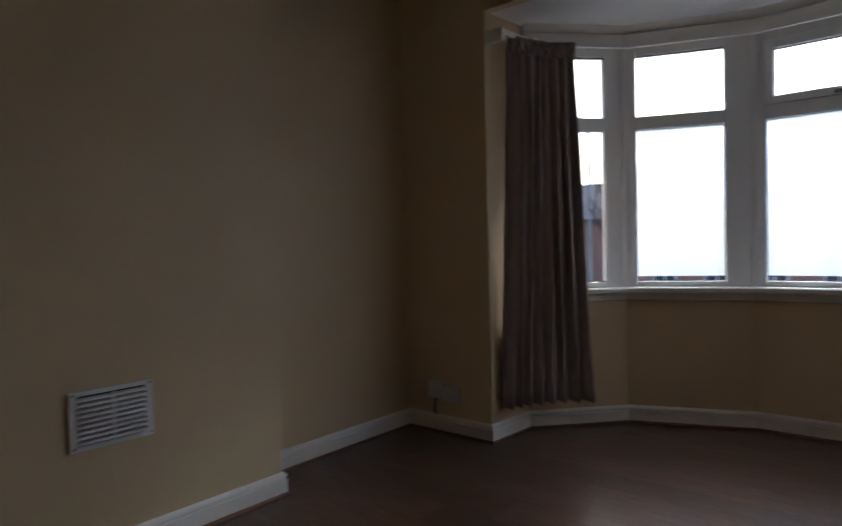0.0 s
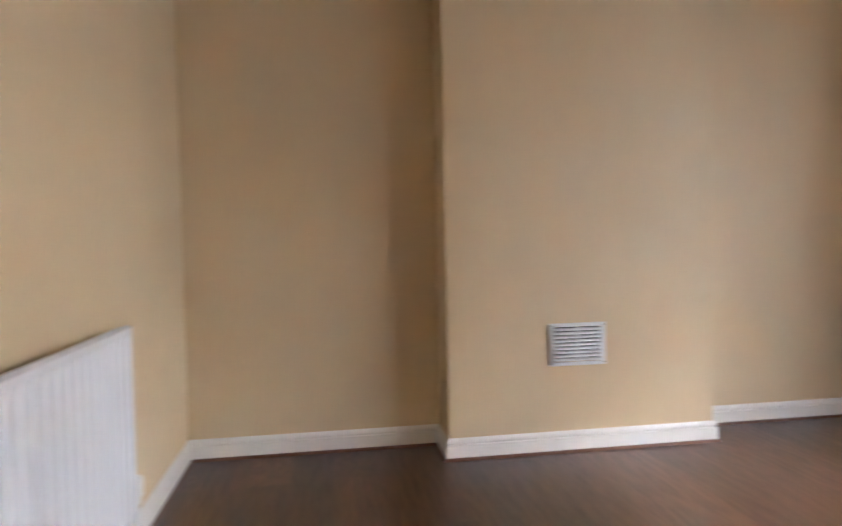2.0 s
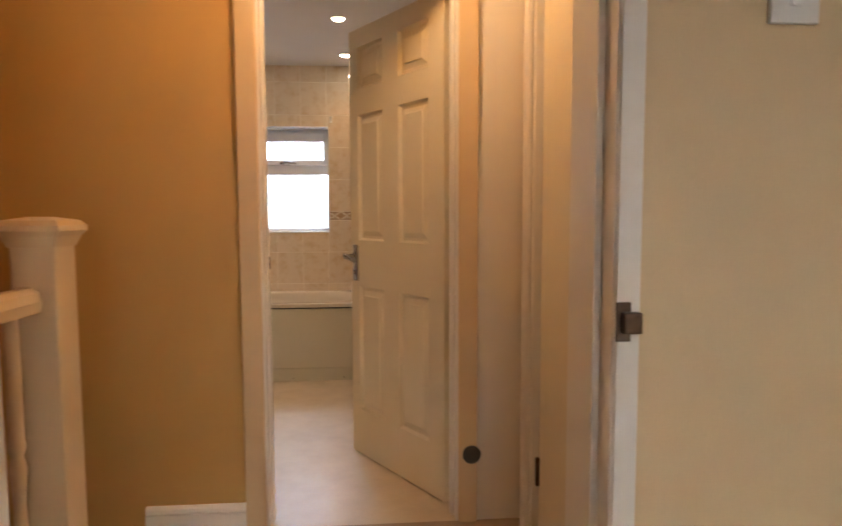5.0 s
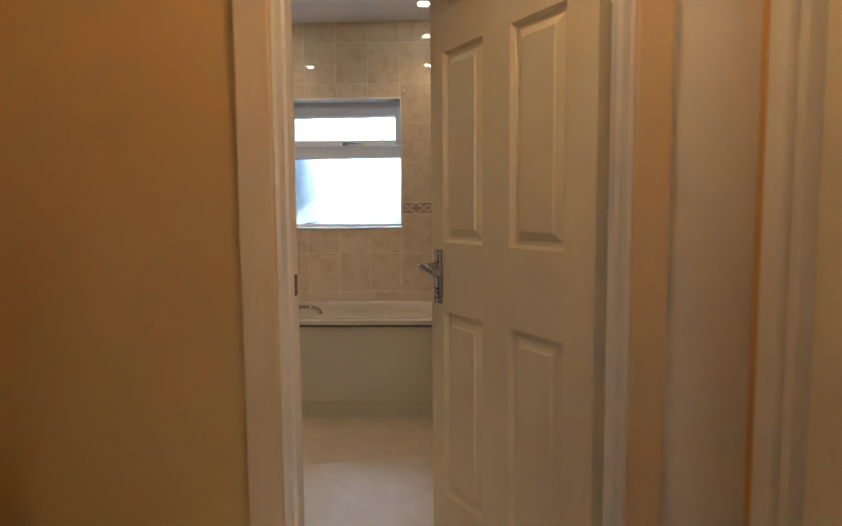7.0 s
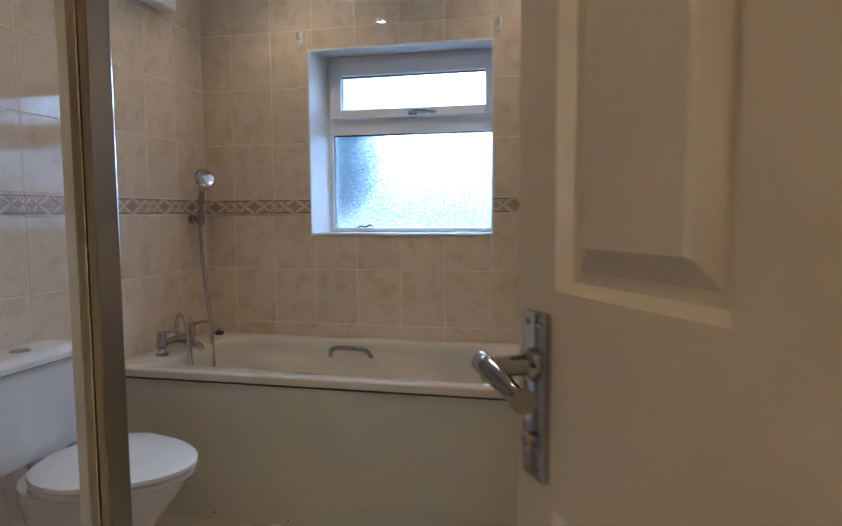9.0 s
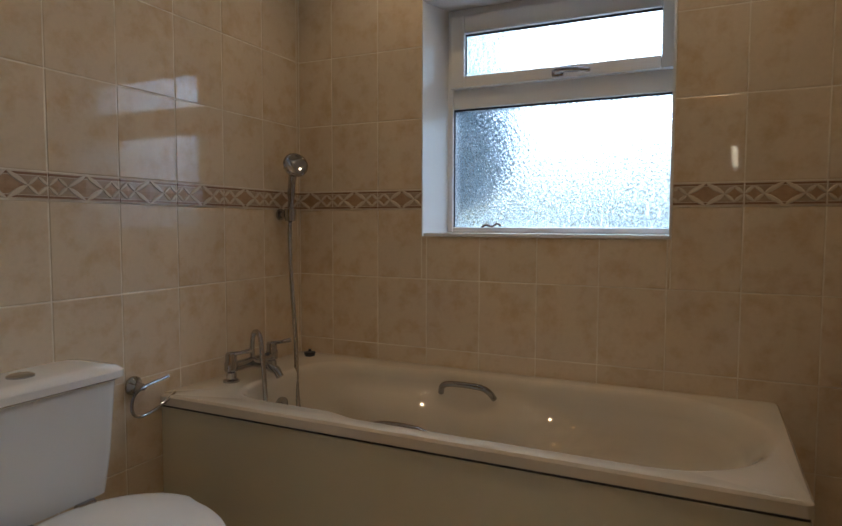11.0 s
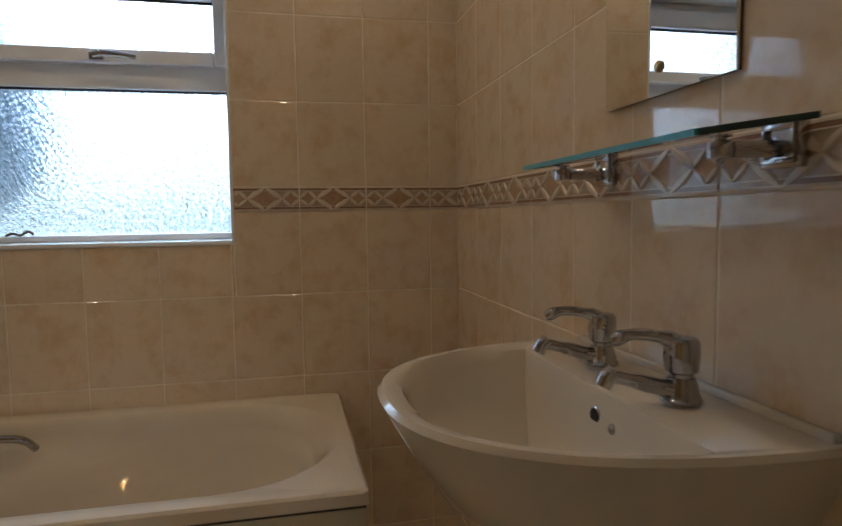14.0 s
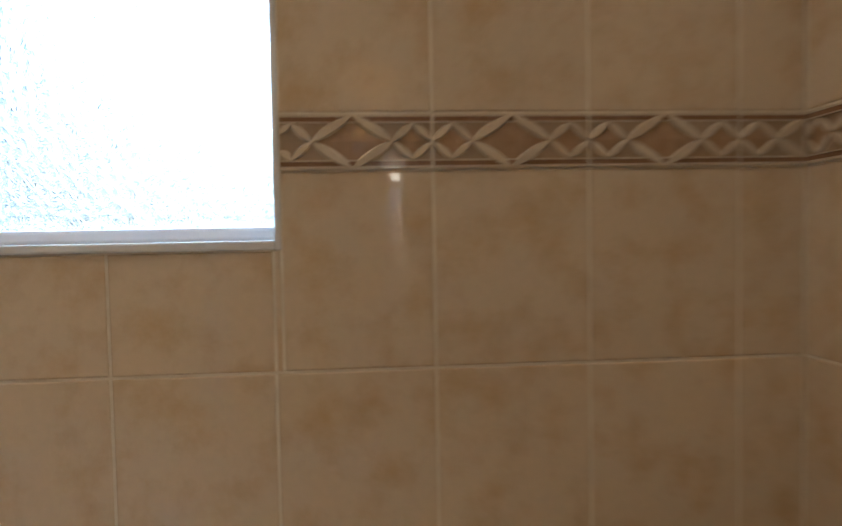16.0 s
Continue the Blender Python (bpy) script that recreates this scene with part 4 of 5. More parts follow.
for q in ((EX - 0.018, EX + 0.016, BYD + 0.02, EY - 0.02, 1.92, 1.95), (BX0 + 0.02, EX - 0.02, EY - 0.005, EY + 0.028, 1.92, 1.95), (EX - 0.018, EX + 0.016, BYD + 0.02, EY - 0.02, 0.05, 0.07), (BX0 + 0.02, EX - 0.02, EY - 0.005, EY + 0.028, 0.05, 0.07)):
    part("rail", boxes(q, bevel=0.003), ALU, enc)
for q in ((BX0 + 0.002, BX0 + 0.02, EY - 0.005, EY + 0.028, 0.05, 1.95), (EX - 0.018, EX + 0.016, BYD + 0.006, BYD + 0.02, 0.05, 1.95)):
    part("wall_channel", boxes(q), ALU, enc)
part("tray", boxes((BX0 + 0.002, EX + 0.025, BYD + 0.006, EY + 0.04, 0.0, 0.05), bevel=0.01), CERAM, enc, "white shower tray")
kb = bmesh.new()
for zz in (0.86, 1.09):
    lathe(kb, [(0.009, 0), (0.009, 0.03), (0.013, 0.034), (0.013, 0.045)], (EX - 0.06, EY + 0.024, zz), 12, "y")
part("handle", tube(kb, curve_pts([(EX - 0.06, EY + 0.06, 1.09), (EX - 0.06, EY + 0.066, 1.0), (EX - 0.06, EY + 0.06, 0.86)], 5), 0.006, 10), CHROME, enc, "slim chrome pull handle", True)

# basin with two lever taps on a pedestal
BZ, BYC = 0.85, -1.115
bs = thing("wash_basin", pose(0, BYC, 0), "cream white ceramic wash basin with two chrome taps", "basin")


def dee(depth, half, z, back=0.0, n=40):
    out = [(-back, half * 0.96, z)]
    for k in range(n + 1):
        a = math.pi / 2 + math.pi * k / n
        out.append((-back - (depth - back) * abs(math.cos(a)) ** 0.8, half * math.copysign(abs(math.sin(a)) ** 0.85, math.sin(a)), z))
    out.append((-back, -half * 0.96, z))
    return out


def bowl_loop(cx, rx, ry, z, n=42):
    out = []
    for k in range(n + 1):
        a = math.pi / 2 + math.pi * k / n
        out.append((cx - rx * abs(math.cos(a)) ** 0.85, ry * math.copysign(abs(math.sin(a)) ** 0.85, math.sin(a)), z))
    return out


bm = bmesh.new()
n = 40
dd = lambda de, ha, z: dee(de, ha, z, 0.002, n)
well = lambda cx, rx, ry, z: [(cx, ry * 0.98, z)] + bowl_loop(cx, rx, ry, z, n) + [(cx, -ry * 0.98, z)]
loft(bm, [dd(0.16, 0.1, BZ - 0.21), dd(0.26, 0.17, BZ - 0.19), dd(0.35, 0.23, BZ - 0.12), dd(0.395, 0.268, BZ - 0.05), dd(0.414, 0.28, BZ - 0.015), dd(0.419, 0.284, BZ - 0.004), dd(0.413, 0.28, BZ + 0.003), dd(0.401, 0.27, BZ + 0.003),
          well(-0.125, 0.26, 0.245, BZ - 0.004), well(-0.13, 0.247, 0.235, BZ - 0.02), well(-0.14, 0.225, 0.21, BZ - 0.07), well(-0.155, 0.16, 0.16, BZ - 0.13), well(-0.18, 0.08, 0.09, BZ - 0.15)], True, True)
part("bowl", bm, BASINC, bs, "", True)
bm = bmesh.new()
loft(bm, [rrect(-0.19, -0.01, -0.1, 0.1, 0.05, 0.0), rrect(-0.18, -0.01, -0.085, 0.085, 0.05, 0.08), rrect(-0.17, -0.01, -0.075, 0.075, 0.05, 0.45), rrect(-0.2, -0.01, -0.1, 0.1, 0.06, BZ - 0.17)], True, True)
part("pedestal", bm, BASINC, bs, "", True)
bm = bmesh.new()
lathe(bm, [(0.013, 0), (0.013, -0.003), (0.009, -0.004)], (-0.131, -0.02, BZ - 0.042), 16, "x")
part("overflow", bm, HOLE, bs, "dark overflow hole")
part("overflow_ring", lathe(bmesh.new(), [(0.016, 0.002), (0.016, -0.002), (0.0135, -0.0035), (0.0125, 0.0)], (-0.1305, -0.02, BZ - 0.042), 20, "x"), CHROME, bs, "chrome overflow ring", True)
part("chain_stay", lathe(bmesh.new(), [(0.0075, 0.002), (0.0075, -0.004), (0.004, -0.007)], (-0.131, -0.066, BZ - 0.042), 12, "x"), CHROME, bs, "small chrome chain stay", True)
part("upstand", boxes((-0.014, -0.001, -0.27, 0.27, BZ, BZ + 0.012), bevel=0.004), BASINC, bs, "sealant line against the tiles")
for ty in (0.085, -0.107):
    tp = part("tap", lathe(bmesh.new(), [(0.025, 0), (0.025, 0.003), (0.0225, 0.006), (0.019, 0.02), (0.0165, 0.029)], (-0.066, ty, BZ + 0.003), 20), CHROME, bs, "chrome lever pillar tap", True)
    sp_ = bmesh.new()
    tube(sp_, curve_pts([(-0.062, ty, BZ + 0.014), (-0.09, ty + 0.003, BZ + 0.02), (-0.13, ty + 0.008, BZ + 0.031), (-0.155, ty + 0.01, BZ + 0.037)], 4), [0.014] * 4 + [0.0105] * 4 + [0.0085] * 5, 12)
    tube(sp_, [(-0.15, ty + 0.01, BZ + 0.043), (-0.158, ty + 0.011, BZ + 0.036), (-0.164, ty + 0.012, BZ + 0.024)], [0.0098, 0.0108, 0.0102], 12)
    part("spout", sp_, CHROME, tp, "", True)
    hb_ = bmesh.new()
    lathe(hb_, [(0.0145, 0.029), (0.0145, 0.034), (0.0195, 0.037), (0.0215, 0.055), (0.0205, 0.073), (0.017, 0.0775), (0.008, 0.079)], (-0.066, ty, BZ + 0.003), 20)
    tube(hb_, curve_pts([(-0.066, ty, BZ + 0.071), (-0.09, ty + 0.006, BZ + 0.081), (-0.125, ty + 0.013, BZ + 0.085), (-0.15, ty + 0.018, BZ + 0.077)], 4), [0.011] * 4 + [0.0078] * 4 + [0.0075, 0.008, 0.0095, 0.0098, 0.007], 12)
    part("lever", hb_, CHROME, tp, "", True)

EDGE = mat("teal_glass_edge", (0.02, 0.22, 0.22), 0.45, 0, (0.04, 0.3, 0.3), 0.5, 12, 0, 80, 0, 0.0)
# darker copy of the edge teal: the ends' dark reflection as colour
EDGE_END = mat("glass_end_dark_reflection", (0.012, 0.05, 0.05), 0.3, 0, (0.02, 0.08, 0.08), 0.5, 12)
# mirror, glass shelf on square chrome brackets
mr_ = thing("wall_mirror", Matrix(), "frameless wall mirror fixed with brass dome screws", "mirror")
part("backing", boxes((-0.004, -0.0005, -1.232, -0.932, 1.248, 1.72)), BLACK, mr_)
part("mirror_glass", boxes((-0.009, -0.0045, -1.2325, -0.9315, 1.2475, 1.7205)), MIRROR, mr_, "clear silvered glass")
BRASS = mat("dull_brass", (0.45, 0.33, 0.14), 0.35, 0.9)
for yy, zz in ((-1.08, 1.287), (-1.08, 1.685)):
    part("dome_screw", lathe(bmesh.new(), [(0.009, -0.009), (0.0085, -0.012), (0.005, -0.015)], (0, yy, zz), 14, "x"), BRASS, mr_, "brass dome screw", True)
gs = thing("glass_shelf", Matrix(), "green-edged glass shelf on square chrome brackets", "shelf")


def tilted(*items):
    """Boxes at the shelf's height, leaning down a little from the wall to the front."""
    bm = boxes(*items)
    for v in bm.verts:
        v.co.z += (v.co.x + 0.014) * 0.14
    return bm


part("shelf_glass", tilted((-0.15, -0.014, -1.353, -0.937, 1.172, 1.178)), GLASS, gs, "clear glass plate")
part("ground_edge", tilted((-0.154, -0.15, -1.357, -0.933, 1.1715, 1.1785)), EDGE, gs, "teal ground front edge")
for ya, yb in ((-1.357, -1.353), (-0.937, -0.933)):
    part("ground_edge", tilted((-0.15, -0.014, ya, yb, 1.1715, 1.1785)), EDGE_END, gs, "teal ground end, darkened with a painted reflection")
for yy in (-0.935, -1.307):
    bk = bmesh.new()
    box(bk, -0.014, -0.001, yy - 0.027, yy + 0.027, 1.126, 1.177, bevel=0.003)
    for q in ((yy - 0.022, yy + 0.022, 1.131, 1.136), (yy - 0.022, yy + 0.022, 1.167, 1.172), (yy - 0.022, yy - 0.017, 1.136, 1.167), (yy + 0.017, yy + 0.022, 1.136, 1.167)):
        box(bk, -0.018, -0.0135, *q, bevel=0.001)
    tube(bk, [(-0.013, yy, 1.147), (-0.086, yy, 1.146)], 0.0095, 14)
    lathe(bk, [(0.0135, -0.009), (0.0145, 0.0), (0.0135, 0.007), (0.006, 0.009), (0.006, 0.012), (0.0115, 0.0125), (0.0115, 0.0145)], (-0.086, yy, 1.1455), 16)
    part("bracket", bk, CHROME, gs, "square chrome bracket", True)

# recessed ceiling spotlights
for sx, sy in ((-0.535, -1.17), (-0.525, -0.33), (-1.5, -1.17), (-1.5, -0.33)):
    sl = thing("ceiling_spotlight", pose(sx, sy, CEIL), "recessed ceiling spotlight with a white ring, lit", "ceiling light", "bathroom spotlights")
    rg = bmesh.new()
    lathe(rg, [(0.03, -0.003), (0.042, -0.007), (0.042, -0.0005), (0.03, -0.0005)], (0, 0, 0), 24)
    part("ring", rg, UPVC, sl, "", True)
    part("lens", lathe(bmesh.new(), [(0.029, -0.004), (0.027, -0.009), (0.012, -0.012)], (0, 0, 0), 20), BULB, sl, "glowing lens")
    spot_lamp("spot_light", (sx, sy, CEIL - 0.02), (sx, sy, 0), 1.05, (1, 0.64, 0.33), 120)

# ================= bedroom things =================
# louvred vent on the chimney breast
vt = thing("wall_vent", Matrix(), "white louvred vent cover on the chimney breast", "vent")
VY0, VY1, VZ0, VZ1 = -5.915, -5.625, 0.427, 0.636
vx = CHX
part("backing", boxes((vx - 0.003, vx - 0.0005, VY0 + 0.03, VY1 - 0.03, VZ0 + 0.02, VZ1 - 0.02)), HOLE, vt)
part("frame", boxes((vx - 0.012, vx - 0.003, VY0, VY0 + 0.024, VZ0, VZ1), (vx - 0.012, vx - 0.003, VY1 - 0.024, VY1, VZ0, VZ1), (vx - 0.012, vx - 0.003, VY0 + 0.024, VY1 - 0.024, VZ0, VZ0 + 0.018), (vx - 0.012, vx - 0.003, VY0 + 0.024, VY1 - 0.024, VZ1 - 0.018, VZ1), bevel=0.003), PLAST, vt)
for k in range(9):
    z = VZ0 + 0.024 + k * 0.0185
    bm = bmesh.new()
    v = [bm.verts.new(p) for p in ((vx - 0.02, VY0 + 0.024, z), (vx - 0.02, VY1 - 0.024, z), (vx - 0.006, VY1 - 0.024, z + 0.0125), (vx - 0.006, VY0 + 0.024, z + 0.0125), (vx - 0.02, VY0 + 0.024, z + 0.0092), (vx - 0.02, VY1 - 0.024, z + 0.0092))]
    bm.faces.new((v[0], v[1], v[2], v[3]))
    bm.faces.new((v[4], v[3], v[2], v[5]))
    bm.faces.new((v[0], v[4], v[5], v[1]))
    part("slat", bm, PLAST, vt)
sc = bmesh.new()
for yy in (VY0 + 0.012, VY1 - 0.012):
    for zz in (VZ0 + 0.012, VZ1 - 0.012):
        lathe(sc, [(0.004, -0.012), (0.003, -0.0145)], (vx, yy, zz), 8, "x")
part("screw", sc, BRONZE, vt)["kind"] = "stuff"
part("mullion", boxes((vx - 0.0195, vx - 0.017, (VY0 + VY1) / 2 - 0.005, (VY0 + VY1) / 2 + 0.005, VZ0 + 0.018, VZ1 - 0.018)), PLAST, vt)

# radiator
RX0, RX1, RZ0, RZ1, RY = 0.737, 2.107, 0.21, 0.81, WY - 0.09
rad = thing("radiator", Matrix(), "white ribbed panel radiator on the bedroom wall", "radiator")
bm = bmesh.new()
n = int((RX1 - RX0 - 0.05) / 0.053)
x = RX0 + 0.022
step = (RX1 - RX0 - 0.044) / n
ribs = []
for k in range(n):
    ribs += [(x, 0), (x + step * 0.5, 0.0), (x + step * 0.62, 0.011), (x + step * 0.86, 0.011), (x + step * 0.98, 0.0)]
    x += step
lo, hi = RZ0 + 0.03, RZ1 - 0.035
rows3 = [(RZ0, 0, 0.012), (RZ0 + 0.008, 0, 0.0), (lo - 0.008, 0, 0), (lo + 0.012, 1, 0), (hi - 0.012, 1, 0), (hi + 0.008, 0, 0), (RZ1 - 0.008, 0, 0.0), (RZ1, 0, 0.012)]
grid = []
for z, f, back in rows3:
    line = [(RX0, RY + 0.02 + 0 * back, z), (RX0, RY + 0.004 + back, z), (RX0 + 0.005, RY + back, z)] + [(xx, RY + dep * f + back, z) for xx, dep in ribs] + [(RX1 - 0.005, RY + back, z), (RX1, RY + 0.004 + back, z), (RX1, RY + 0.02, z)]
    grid.append([bm.verts.new(p) for p in line])
for a, b in zip(grid, grid[1:]):
    for k in range(len(a) - 1):
        bm.faces.new((a[k], a[k + 1], b[k + 1], b[k]))
part("front_panel", bm, RADW, rad, "white enamelled ribbed panel", True)
part("back_panel", boxes((RX0 + 0.004, RX1 - 0.004, RY + 0.02, RY + 0.032, RZ0 + 0.004, RZ1 - 0.004), bevel=0.003), RADW, rad)
part("convector", boxes(*[(RX0 + 0.06 + 0.05 * k, RX0 + 0.075 + 0.05 * k, RY + 0.032, RY + 0.055, RZ0 + 0.05, RZ1 - 0.05) for k in range(25)]), RADW, rad)
for bx_ in (RX0 + 0.15, RX1 - 0.18):
    part("bracket", boxes((bx_, bx_ + 0.03, RY + 0.032, WY, RZ1 - 0.2, RZ1 - 0.1)), RADW, rad)
part("bleed_valve", lathe(bmesh.new(), [(0.011, -0.012), (0.011, 0.002), (0.006, 0.004)], (RX0 - 0.002, RY + 0.02, RZ1 - 0.03), 12, "x"), BRONZE, rad, "bronze bleed valve")
bm = bmesh.new()
lathe(bm, [(0.014, 0.0), (0.014, 0.02), (0.02, 0.024), (0.022, 0.075), (0.016, 0.085)], (RX1 + 0.035, RY + 0.015, RZ0 + 0.03), 16)
part("valve", bm, PLAST, rad, "white thermostatic valve", True)
part("pipe", tube(bmesh.new(), [(RX1 - 0.004, RY + 0.015, RZ0 + 0.035), (RX1 + 0.035, RY + 0.015, RZ0 + 0.035), (RX1 + 0.035, RY + 0.015, 0.0)], 0.0075, 10), RADW, rad, "", True)
part("pipe", tube(bmesh.new(), [(RX0 + 0.004, RY + 0.015, RZ0 + 0.035), (RX0 - 0.035, RY + 0.015, RZ0 + 0.035), (RX0 - 0.035, RY + 0.015, 0.0)], 0.0075, 10), RADW, rad, "", True)

# socket plates low on the front wall
so = thing("wall_socket", Matrix(), "cream plastic socket with a plugged adaptor, low on the wall", "socket")
part("plate", boxes((2.818, 2.945, FY, FY + 0.012, 0.19, 0.275), bevel=0.003), PLAST, so)
part("adaptor", boxes((2.945, 3.03, FY, FY + 0.034, 0.205, 0.305), bevel=0.005), PLAST, so)
part("flex", tube(bmesh.new(), curve_pts([(2.985, FY + 0.02, 0.21), (2.985, FY + 0.026, 0.17), (2.99, FY + 0.022, 0.13), (2.985, FY + 0.02, 0.106)], 4), 0.007, 8), BLACK, so, "short black flex", True)

# curtain on a curved white track in the bay
def bay_inset(d):
    out = []
    for p, q in zip(BAY, outward(BAY, -d)):
        out.append(Vector(q))
    return out


trk = thing("curtain_track", Matrix(), "white plastic curtain track following the bay", "curtain track")
bm = bmesh.new()
track_xy = [(2.50, -7.67)] + [(p.x, p.y) for p in bay_inset(0.10)[1:-1]] + [(-0.30, -7.67)]
run_profile(bm, track_xy[::-1], [(-0.012, 2.235), (0.012, 2.235), (0.014, 2.265), (-0.014, 2.265)])
part("rail", bm, PLAST, trk)
part("end_stop", boxes((2.485, 2.6, -7.69, -7.655, 2.2, 2.27), bevel=0.006), PLAST, trk)
for p in bay_inset(0.10)[1:-1]:
    part("bracket", boxes((p.x - 0.01, p.x + 0.01, p.y - 0.1, p.y + 0.012, 2.262, 2.285)), PLAST, trk)

cur = thing("curtain", Matrix(), "taupe gathered full-length curtain drawn to the side of the bay", "curtain")


def curtain_sheet(top_line, bot_line, z1, z0, folds, depth, thick, seed):
    rnd = random.Random(seed)
    nU, nV = folds * 10, 26
    ph = [rnd.uniform(0.75, 1.3) for _ in range(folds + 2)]

    def along(line, u):
        k = u * (len(line) - 1)
        i = min(int(k), len(line) - 2)
        a, b = Vector(line[i]), Vector(line[i + 1])
        return a.lerp(b, k - i), (b - a).normalized()
    bmc = bmesh.new()
    gridc = []
    for j in range(nV + 1):
        v = j / nV
        row = []
        for i in range(nU + 1):
            u = i / nU
            pt, dt = along(top_line, u)
            pb, db = along(bot_line, u)
            p = pt.lerp(pb, v ** 1.2)
            d = dt.lerp(db, v).normalized()
            nn = Vector((-d.y, d.x))
            f = u * folds
            amp = depth * ph[int(f)] * (0.45 + 0.55 * min(1, v * 3)) * (1 + 0.15 * math.sin(5 * v + int(f)))
            off = amp * math.sin(f * math.tau + 0.5 * math.sin(3 * v + int(f) * 1.7))
            side = 0.3 * amp * math.sin(2 * f * math.tau)
            p = p + nn * off + d * side
            row.append(bmc.verts.new((p.x, p.y, z1 + (z0 - z1) * v + 0.006 * math.sin(f * math.tau) * v)))
        gridc.append(row)
    for a, b in zip(gridc, gridc[1:]):
        for k in range(nU):
            bmc.faces.new((a[k], a[k + 1], b[k + 1], b[k]))
    return bmc


c_top = [(2.50, -7.76), (2.46, -7.9), (2.40, -8.03), (2.30, -8.13)]
c_bot = [(2.55, -7.70), (2.49, -7.86), (2.38, -8.02), (2.22, -8.16)]
cl = part("cloth", curtain_sheet(c_top, c_bot, 2.235, 0.185, 8, 0.032, 0.003, 4), CURT, cur, "", True)
sol = cl.modifiers.new("thickness", "SOLIDIFY")
sol.thickness = 0.004
hdg = part("heading", curtain_sheet(c_top, c_top, 2.25, 2.165, 16, 0.016, 0.003, 9), CURT, cur, "pleated heading tape", True)
hdg.modifiers.new("thickness", "SOLIDIFY").thickness = 0.012
ln = part("lining", curtain_sheet([(p[0] + 0.035, p[1] - 0.02) for p in c_top], [(p[0] + 0.035, p[1] - 0.03) for p in c_bot], 2.22, 0.2, 6, 0.02, 0.002, 7), CURT_L, cur, "pale lining", True)

# ================= outside =================
GZ = -2.85
ASPH = mat("asphalt", (0.05, 0.05, 0.052), 0.85, 0, (0.07, 0.07, 0.07), 0.6, 0.6, 0.2, 60, 0.002)
PAVE = mat("grey_paving", (0.28, 0.27, 0.25), 0.85, 0, (0.2, 0.19, 0.18), 0.6, 0.8, 0.15, 40)
GRASS = mat("grey_yard_ground", (0.08, 0.1, 0.105), 0.95, 0, (0.06, 0.075, 0.07), 0.6, 0.5, 0.3, 20)
BRICK = mat("red_brick_wall", (0.38, 0.2, 0.15), 0.85, 0, (0.28, 0.15, 0.11), 0.7, 2.5, 0.2, 40)
ROOF = mat("dark_roof_slate", (0.1, 0.09, 0.09), 0.7, 0, (0.16, 0.12, 0.1), 0.6, 2, 0.2, 30)
BARK = mat("bare_bark", (0.11, 0.085, 0.065), 0.9, 0, (0.07, 0.055, 0.04), 0.6, 6, 0.2, 60)
STEEL = mat("galvanised_steel", (0.35, 0.36, 0.37), 0.5, 0.7, (0.28, 0.29, 0.3), 0.6, 4)
YELL = mat("yellow_paint", (0.75, 0.5, 0.03), 0.5, 0, (0.65, 0.42, 0.03), 0.5, 6)
CARP = mat("silver_car_paint", (0.35, 0.37, 0.4), 0.25, 0.4, (0.3, 0.32, 0.35), 0.4, 3, 0, 80, 0, 0.5)
DISH = mat("grey_dish_paint", (0.42, 0.53, 0.64), 0.6, 0, (0.3, 0.33, 0.37), 0.5, 3)
WINB = mat("dark_window_glass", (0.05, 0.06, 0.07), 0.1)
structure("ground", boxes((-400, 400, -400, 400, GZ - 0.3, GZ)), GRASS, "dull grey-green yards and gardens reaching the horizon", "ground")
structure("road", boxes((-200, 200, -24, -17, GZ, GZ + 0.03)), ASPH, "asphalt street in front of the house", "road")
structure("pavement", boxes((-200, 200, -17, -14.6, GZ, GZ + 0.14), (-200, 200, -26.4, -24, GZ, GZ + 0.14)), PAVE, "grey pavement with raised kerbs", "pavement")
structure("wall_outer", boxes((XL - 3, XL - 0.16, FY - 0.3, FY - 0.05, GZ, 3.0), (XR + 0.2, XR + 4, FY - 0.3, FY - 0.05, GZ, 3.0), (XL - 0.4, XR + 0.2, FY - 0.3, FY - 0.06, GZ, -0.12)), BRICK, "red brick outer wall of the house", "wall")


